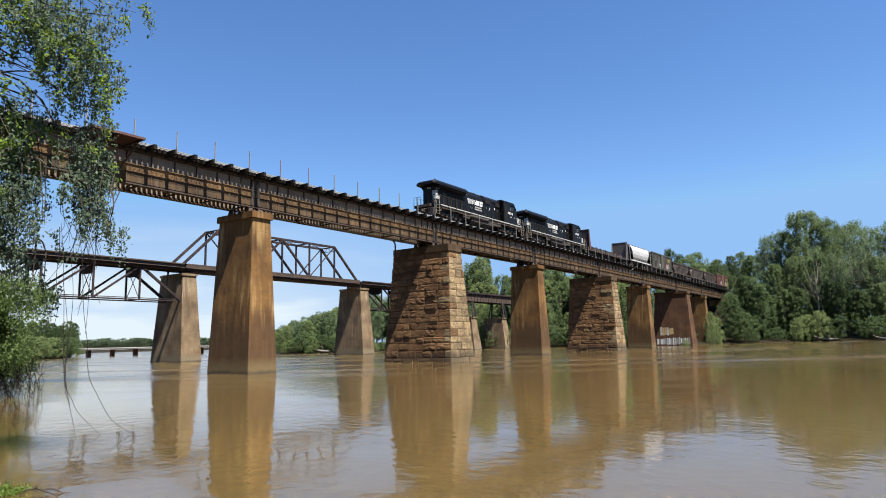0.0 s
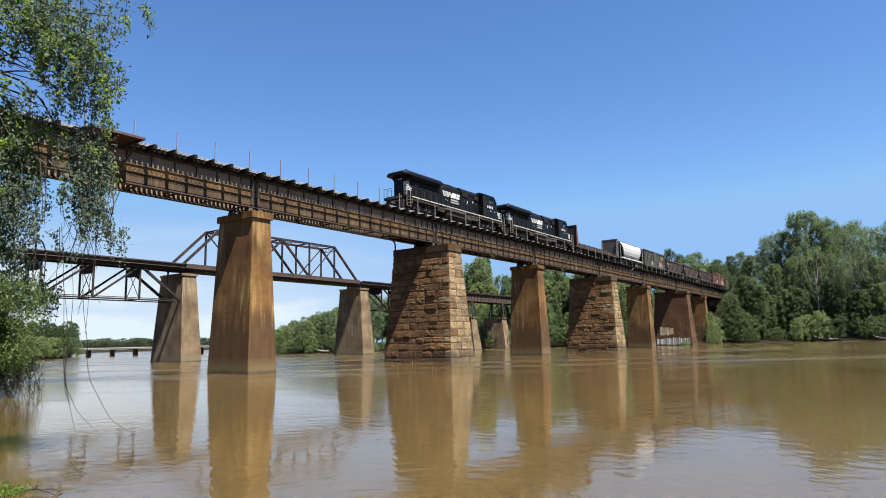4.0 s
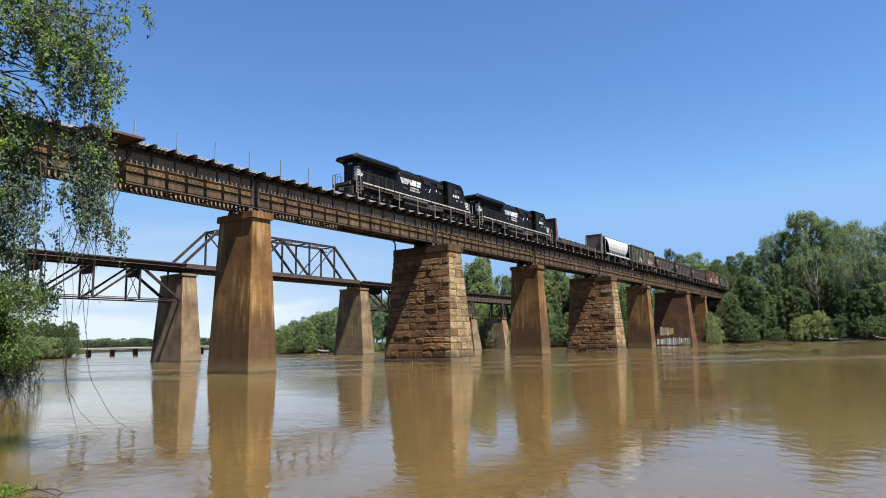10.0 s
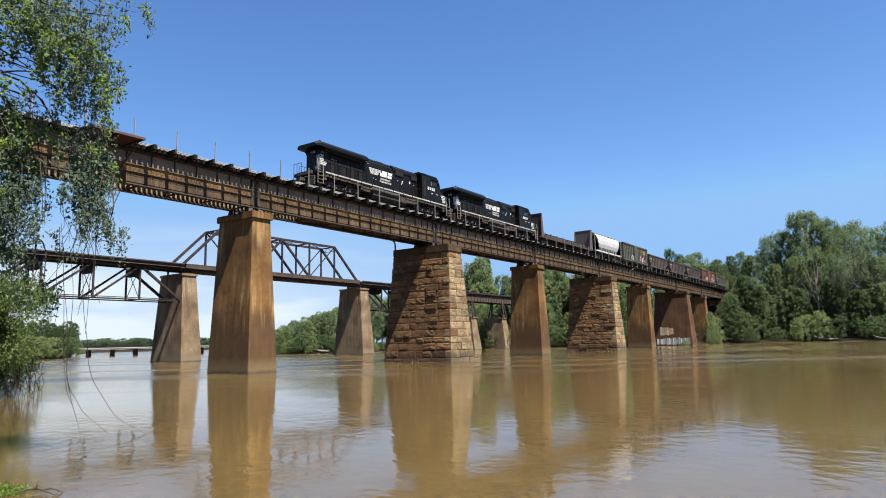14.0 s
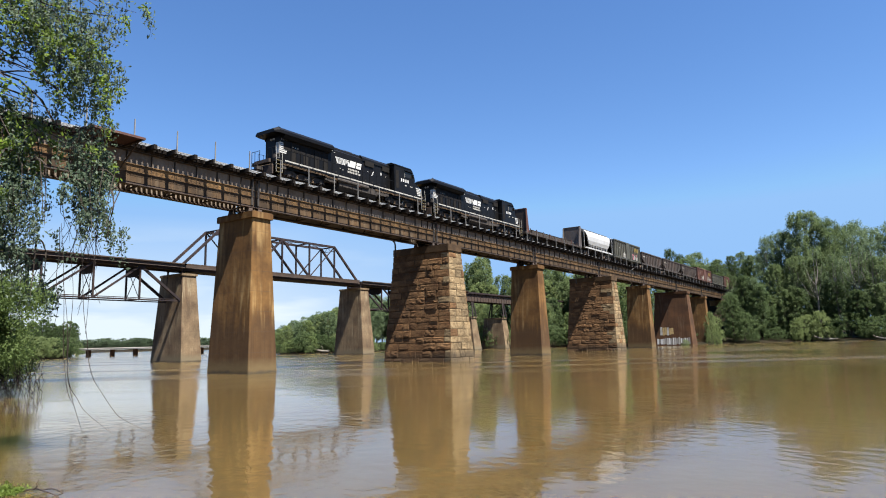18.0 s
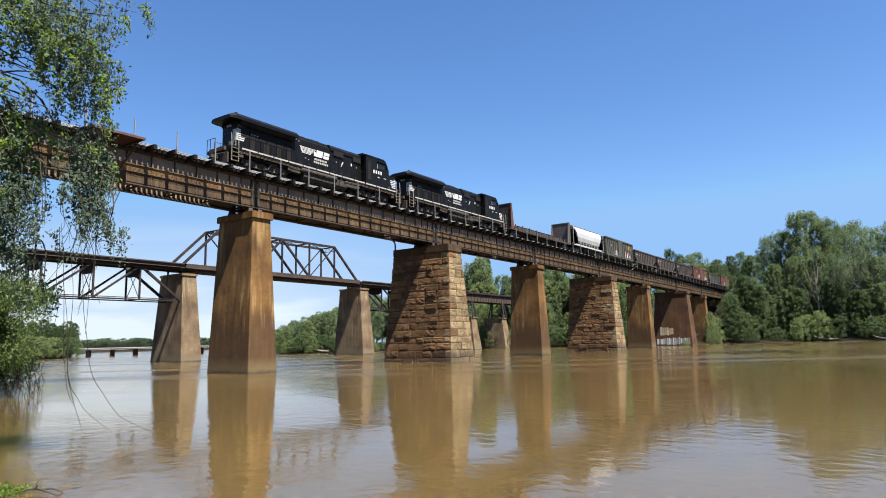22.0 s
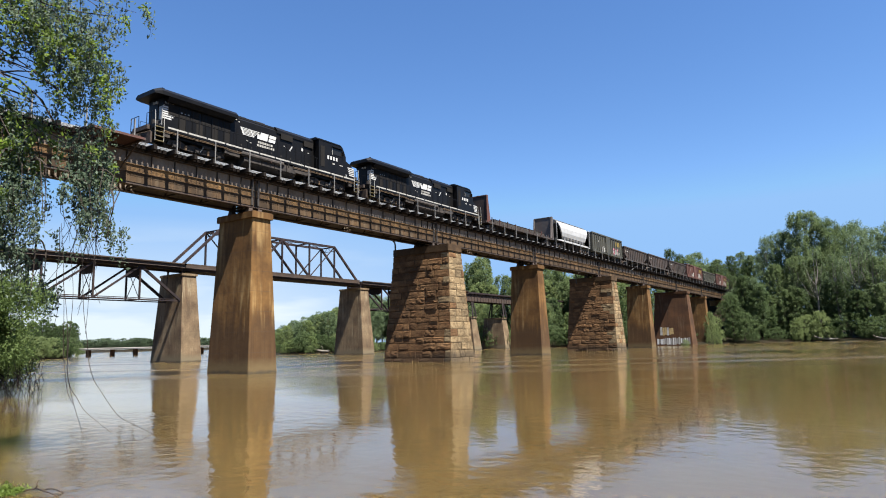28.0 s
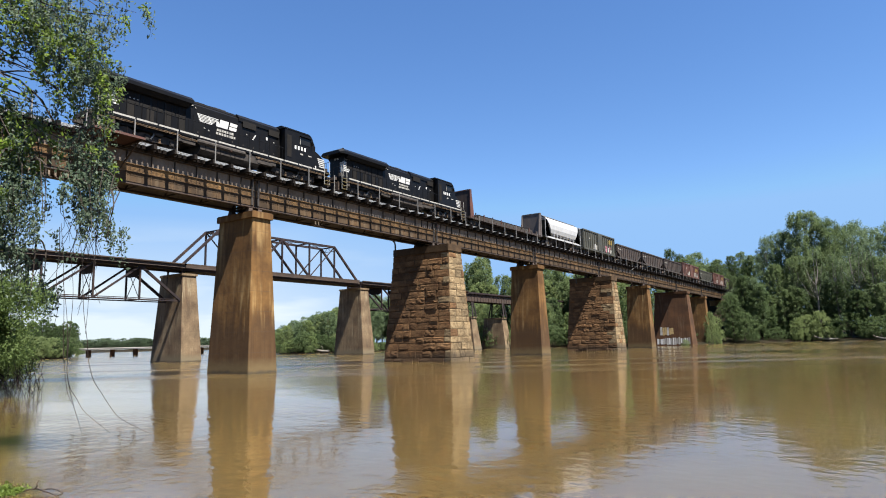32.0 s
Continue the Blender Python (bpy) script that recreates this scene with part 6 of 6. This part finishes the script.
            # a sunlit twig gets its light from the brighter leaf colour
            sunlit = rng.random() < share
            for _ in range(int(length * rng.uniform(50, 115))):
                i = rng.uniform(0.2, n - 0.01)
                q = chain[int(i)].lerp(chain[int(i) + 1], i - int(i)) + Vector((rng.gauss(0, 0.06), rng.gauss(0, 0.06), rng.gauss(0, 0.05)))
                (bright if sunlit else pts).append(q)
    # bare boughs against the sky: across and up
    for bough in (((-9.34, 8.38), (-8.78, 8.00), (-8.27, 7.67)), ((-9.25, 8.03), (-8.72, 7.85), (-8.30, 7.67)), ((-9.22, 7.64), (-8.64, 7.68), (-8.27, 7.65)), ((-9.23, 7.76), (-8.57, 7.47), (-8.08, 7.03), (-7.83, 6.59)), ((-9.21, 7.46), (-8.49, 7.16), (-8.13, 6.89)), ((-8.30, 7.67), (-7.69, 7.18), (-7.20, 6.75)), ((-8.76, 9.31), (-7.97, 8.97), (-7.78, 8.62)), ((-8.28, 9.19), (-7.56, 8.96), (-6.67, 8.81)), ((-7.83, 6.59), (-8.01, 6.89), (-8.27, 7.25))):
        way = [seen_at(12.5, a, z) for a, z in bough]
        part("bough", Solid().tube(way, [0.026 - 0.018 * k / (len(way) - 1) for k in range(len(way))], 6), BARK, t)
    # bare hanging twigs below the leaves
    for k in range(16):
        p = seen_at(12.6 + rng.uniform(-0.6, 0.6), rng.uniform(-7.65, -6.75), rng.uniform(4.3, 5.1))
        fall = rng.uniform(0.6, 2.2)
        away = rng.gauss(0, 0.3)
        strand = smooth_line([p + seen_at(0, away * u * u + rng.gauss(0, 0.035), 0) + Vector((0, 0, -fall * u)) for u in (0.0, 0.25, 0.5, 0.75, 1.0)], 3)
        twigs.tube(strand, [0.007 - 0.004 * i / len(strand) for i in range(len(strand))], 4)
        if rng.random() < 0.6:
            m = strand[len(strand) // 2]
            twigs.tube([m, m + seen_at(0, rng.uniform(-0.15, 0.15), -0.2), m + seen_at(0, rng.uniform(-0.25, 0.25), -0.5)], [0.005, 0.004, 0.002], 4)
    tagged(part("twig_mass", twigs, TWIG, t, "thin brown drooping twigs"), kind="stuff")
    for name, cloud, size, m, label in (("leaves", pts, 0.040, LEAF_WILLOW, "small grey-green leaves"), ("sunlit_leaves", bright, 0.050, LEAF_BRIGHT, "green leaves coloured as bright sunlit ones")):
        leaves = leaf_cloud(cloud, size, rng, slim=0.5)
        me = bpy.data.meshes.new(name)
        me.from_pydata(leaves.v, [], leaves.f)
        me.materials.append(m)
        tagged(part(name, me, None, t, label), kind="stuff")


def bank_bush():
    """A bush at the water's edge, with bare roots hanging into the river."""
    rng = random.Random(19)
    t = thing("bank_bush", pose(0, 0, 0), "grey-green bush over the water with dark bare roots", "bush")
    c0 = seen_at(30, -23.7, 0.1)
    mid = seen_at(30, -21.0, 0)
    pts = []
    for k in range(72):
        a = rng.uniform(0, 2 * math.pi)
        hub = mid + Vector((2.6 * rng.random() * math.cos(a), 2.6 * rng.random() * math.sin(a), 0.7 + 4.5 * rng.random()))
        rad = rng.uniform(0.4, 0.85)
        part("stem", Solid().tube([c0 + Vector((0, 0, 0.2)), c0.lerp(hub, 0.5) + Vector((0, 0, 0.7)), hub], [0.045, 0.025, 0.008], 5), ROOT, t)
        for _ in range(620):
            d = Vector((rng.gauss(0, 1), rng.gauss(0, 1), rng.gauss(0, 0.8))).normalized()
            pts.append(hub + d * rad * (0.4 + 0.65 * rng.random()))
    for k in range(170):
        u, d = rng.uniform(-2.6, 2.4), rng.uniform(-1.4, 1.0)
        p = seen_at(29.5 + d, -20.5 + u * 0.8, rng.uniform(0.4, 1.7))
        q = p + Vector((rng.gauss(0, 0.3), rng.gauss(0, 0.3), -p.z * 0.6))
        e = q + Vector((rng.gauss(0, 0.35), rng.gauss(0, 0.35), -q.z - 0.1))
        part("root", Solid().tube([p, p.lerp(q, 0.5) + Vector((rng.gauss(0, 0.1), rng.gauss(0, 0.1), 0)), q, e], [0.016, 0.014, 0.011, 0.006], 5), ROOT, t)
    leaves = leaf_cloud(pts, 0.06, rng, slim=0.55)
    me = bpy.data.meshes.new("leaves")
    me.from_pydata(leaves.v, [], leaves.f)
    me.materials.append(LEAF_BUSH)
    tagged(part("leaves", me, None, t, "grey-green leaves"), kind="stuff")


VINES = []


def vine(fw, upper, lower):
    """A long twig hanging from the tree, by metres across and up: a still upper length and a lower length that the current swings."""
    base = seen_at(fw, *upper[-1])
    v = thing("hanging_vine", Matrix.Translation(base), "long bare twig trailing in the current", "vine", "hanging vines")
    up = smooth_line([seen_at(fw, *p) - base for p in upper])
    part("upper_length", Solid().tube(up, [0.005 + 0.003 * k / len(up) for k in range(len(up))], 5), TWIG, v)
    low = smooth_line([seen_at(fw, *p) - base for p in lower])
    part_low = part("trailing_length", Solid().tube(low, [0.009 - 0.005 * k / len(low) for k in range(len(low))], 5), TWIG, v)
    VINES.append((part_low, low[-1]))


def branch_in_water():
    t = thing("floating_branch", pose(0, 0, 0), "broken branch with green leaves lying in the water", "branch")
    rng = random.Random(23)
    for name, way, r0, r1 in (("stem", ((9.15, -6.25, 0.05), (9.31, -5.98, 0.05), (9.45, -5.83, 0.06), (9.36, -5.68, 0.05), (9.24, -5.47, 0.03), (9.13, -5.27, -0.01)), 0.014, 0.004), ("stub", ((9.44, -5.84, 0.05), (9.36, -5.75, 0.11), (9.27, -5.70, 0.17), (9.24, -5.65, 0.22)), 0.009, 0.004), ("fork", ((9.38, -5.70, 0.05), (9.42, -5.58, 0.06), (9.40, -5.44, 0.02), (9.34, -5.36, -0.01)), 0.010, 0.004)):
        line = smooth_line([seen_at(*p) for p in way], 4)
        part(name, Solid().tube(line, [r0 + (r1 - r0) * k / len(line) for k in range(len(line))], 6), TWIG, t)
    pts = []
    for _ in range(260):
        u = rng.random()
        pts.append(seen_at(9.26 + rng.gauss(0, 0.14), -6.36 + 0.43 * u, 0.05 + abs(rng.gauss(0.0, 0.06)) * (1.2 - u)))
    leaves = leaf_cloud(pts, 0.034, rng)
    me = bpy.data.meshes.new("leaves")
    me.from_pydata(leaves.v, [], leaves.f)
    me.materials.append(LEAF_BRIGHT)
    tagged(part("leaves", me, None, t, "green leaves"), kind="stuff")


near_tree()
bank_bush()


def driftwood_log(share, length, turn):
    """A pale log stranded on the bank."""
    r = shore_radius(bearing(share)) + 0.6
    x, y = r * math.cos(radians(bearing(share))), r * math.sin(radians(bearing(share)))
    d = thing("driftwood_log", Matrix.Translation((x, y, height(x, y) + 0.2)) @ Matrix.Rotation(turn, 4, "Z"), "pale bare driftwood log on the muddy bank", "log", "driftwood")
    part("stem", Solid().tube([(-length / 2, 0, 0.1), (-length * 0.1, 0.2, 0.15), (length * 0.3, 0, 0.5), (length / 2, -0.2, 1.0)], [0.3, 0.26, 0.2, 0.08], 8), PALE_BARK, d)
    part("stub", Solid().tube([(-length * 0.1, 0.2, 0.2), (-length * 0.05, 0.3, 0.9), (length * 0.02, 0.5, 1.5)], [0.12, 0.08, 0.03], 6), PALE_BARK, d)


driftwood_log(0.925, 6.0, 2.2)
driftwood_log(0.985, 4.5, 2.6)
driftwood_log(0.362, 4.0, 2.4)
vine(15.6, ((-9.41, 5.11), (-9.29, 4.05), (-9.21, 2.94), (-9.17, 2.00)), ((-9.17, 2.00), (-9.09, 1.46), (-9.00, 1.00), (-8.86, 0.72)))
vine(15.6, ((-9.15, 4.46), (-9.02, 3.49), (-9.02, 2.67), (-9.05, 2.26)), ((-9.05, 2.26), (-9.05, 1.59), (-8.95, 1.13), (-8.77, 0.86), (-8.54, 0.53), (-7.92, 0.05)))
vine(15.6, ((-9.27, 3.63), (-9.13, 2.81), (-9.07, 2.00)), ((-9.07, 2.00), (-9.04, 1.46), (-8.93, 1.00), (-8.80, 0.60), (-8.59, 0.04)))
vine(15.6, ((-8.96, 5.02), (-8.81, 3.90), (-8.74, 3.00), (-8.65, 2.46), (-8.59, 2.12)), ((-8.59, 2.12), (-8.54, 1.72), (-8.40, 1.29), (-8.19, 0.98), (-7.90, 0.58), (-7.65, 0.35), (-6.95, 0.01)))
branch_in_water()
lay_stones()

# ---- movement ----


def motions():
    """The train's front by seconds, the turning wheels, the river and the swinging vines."""
    way = [(0, 56.53), (1, 55.19), (2, 53.89), (3, 52.58), (4.5, 50.57), (6, 48.55), (7, 47.23), (8, 45.98), (9, 44.73), (10, 43.47), (11, 42.19), (12, 40.96), (13, 39.74), (14, 38.51), (15.5, 36.70),
           (17, 34.92), (18, 33.79), (19, 32.67), (20, 31.58), (21, 30.49), (22, 29.42), (23, 28.35), (24, 27.29), (25, 26.25), (26.5, 24.69), (28, 23.14), (29, 22.14), (30, 21.15), (31, 20.19), (32, 19.24)]
    for car, behind in CARS:
        walk(car, [(t, pose(x + behind, TRACK_Y, RAIL_Z)) for t, x in way])
    steps = []
    for (t, x), (u, y) in zip(way, way[1:]):
        n = max(2, math.ceil((u - t) / 0.5))
        steps += [(t + (u - t) * k / n, x + (y - x) * k / n) for k in range(n)]
    steps.append(way[-1])
    for wheel, r, x in WHEELS:
        walk(wheel, [(t, Matrix.Translation((x, 0, r)) @ Matrix.Rotation((s - steps[0][1]) / r, 4, "Y")) for t, s in steps])
    # the river slides by
    down = Vector((math.sin(TURN), -math.cos(TURN), 0)) * 0.3
    walk(RIVER, [(t, Matrix.Translation(down * t)) for t in range(0, 33, 4)])
    swing = [(0, -1.0), (3, -0.95), (6, -1.0), (8, -0.8), (10, -0.65), (12, -0.4), (14, -0.28), (17, -0.05), (20, 0.0), (23, 0.1), (25, 0.08), (28, 0.0), (30, 0.08), (32, -0.1)]
    for (low, end), reach in zip(VINES, (0.05, 0.09, 0.08, 0.1)):
        axis = Vector((math.cos(TURN), math.sin(TURN), 0))
        walk(low, [(t, Matrix.Rotation(-a * reach, 4, axis)) for t, a in swing])


motions()
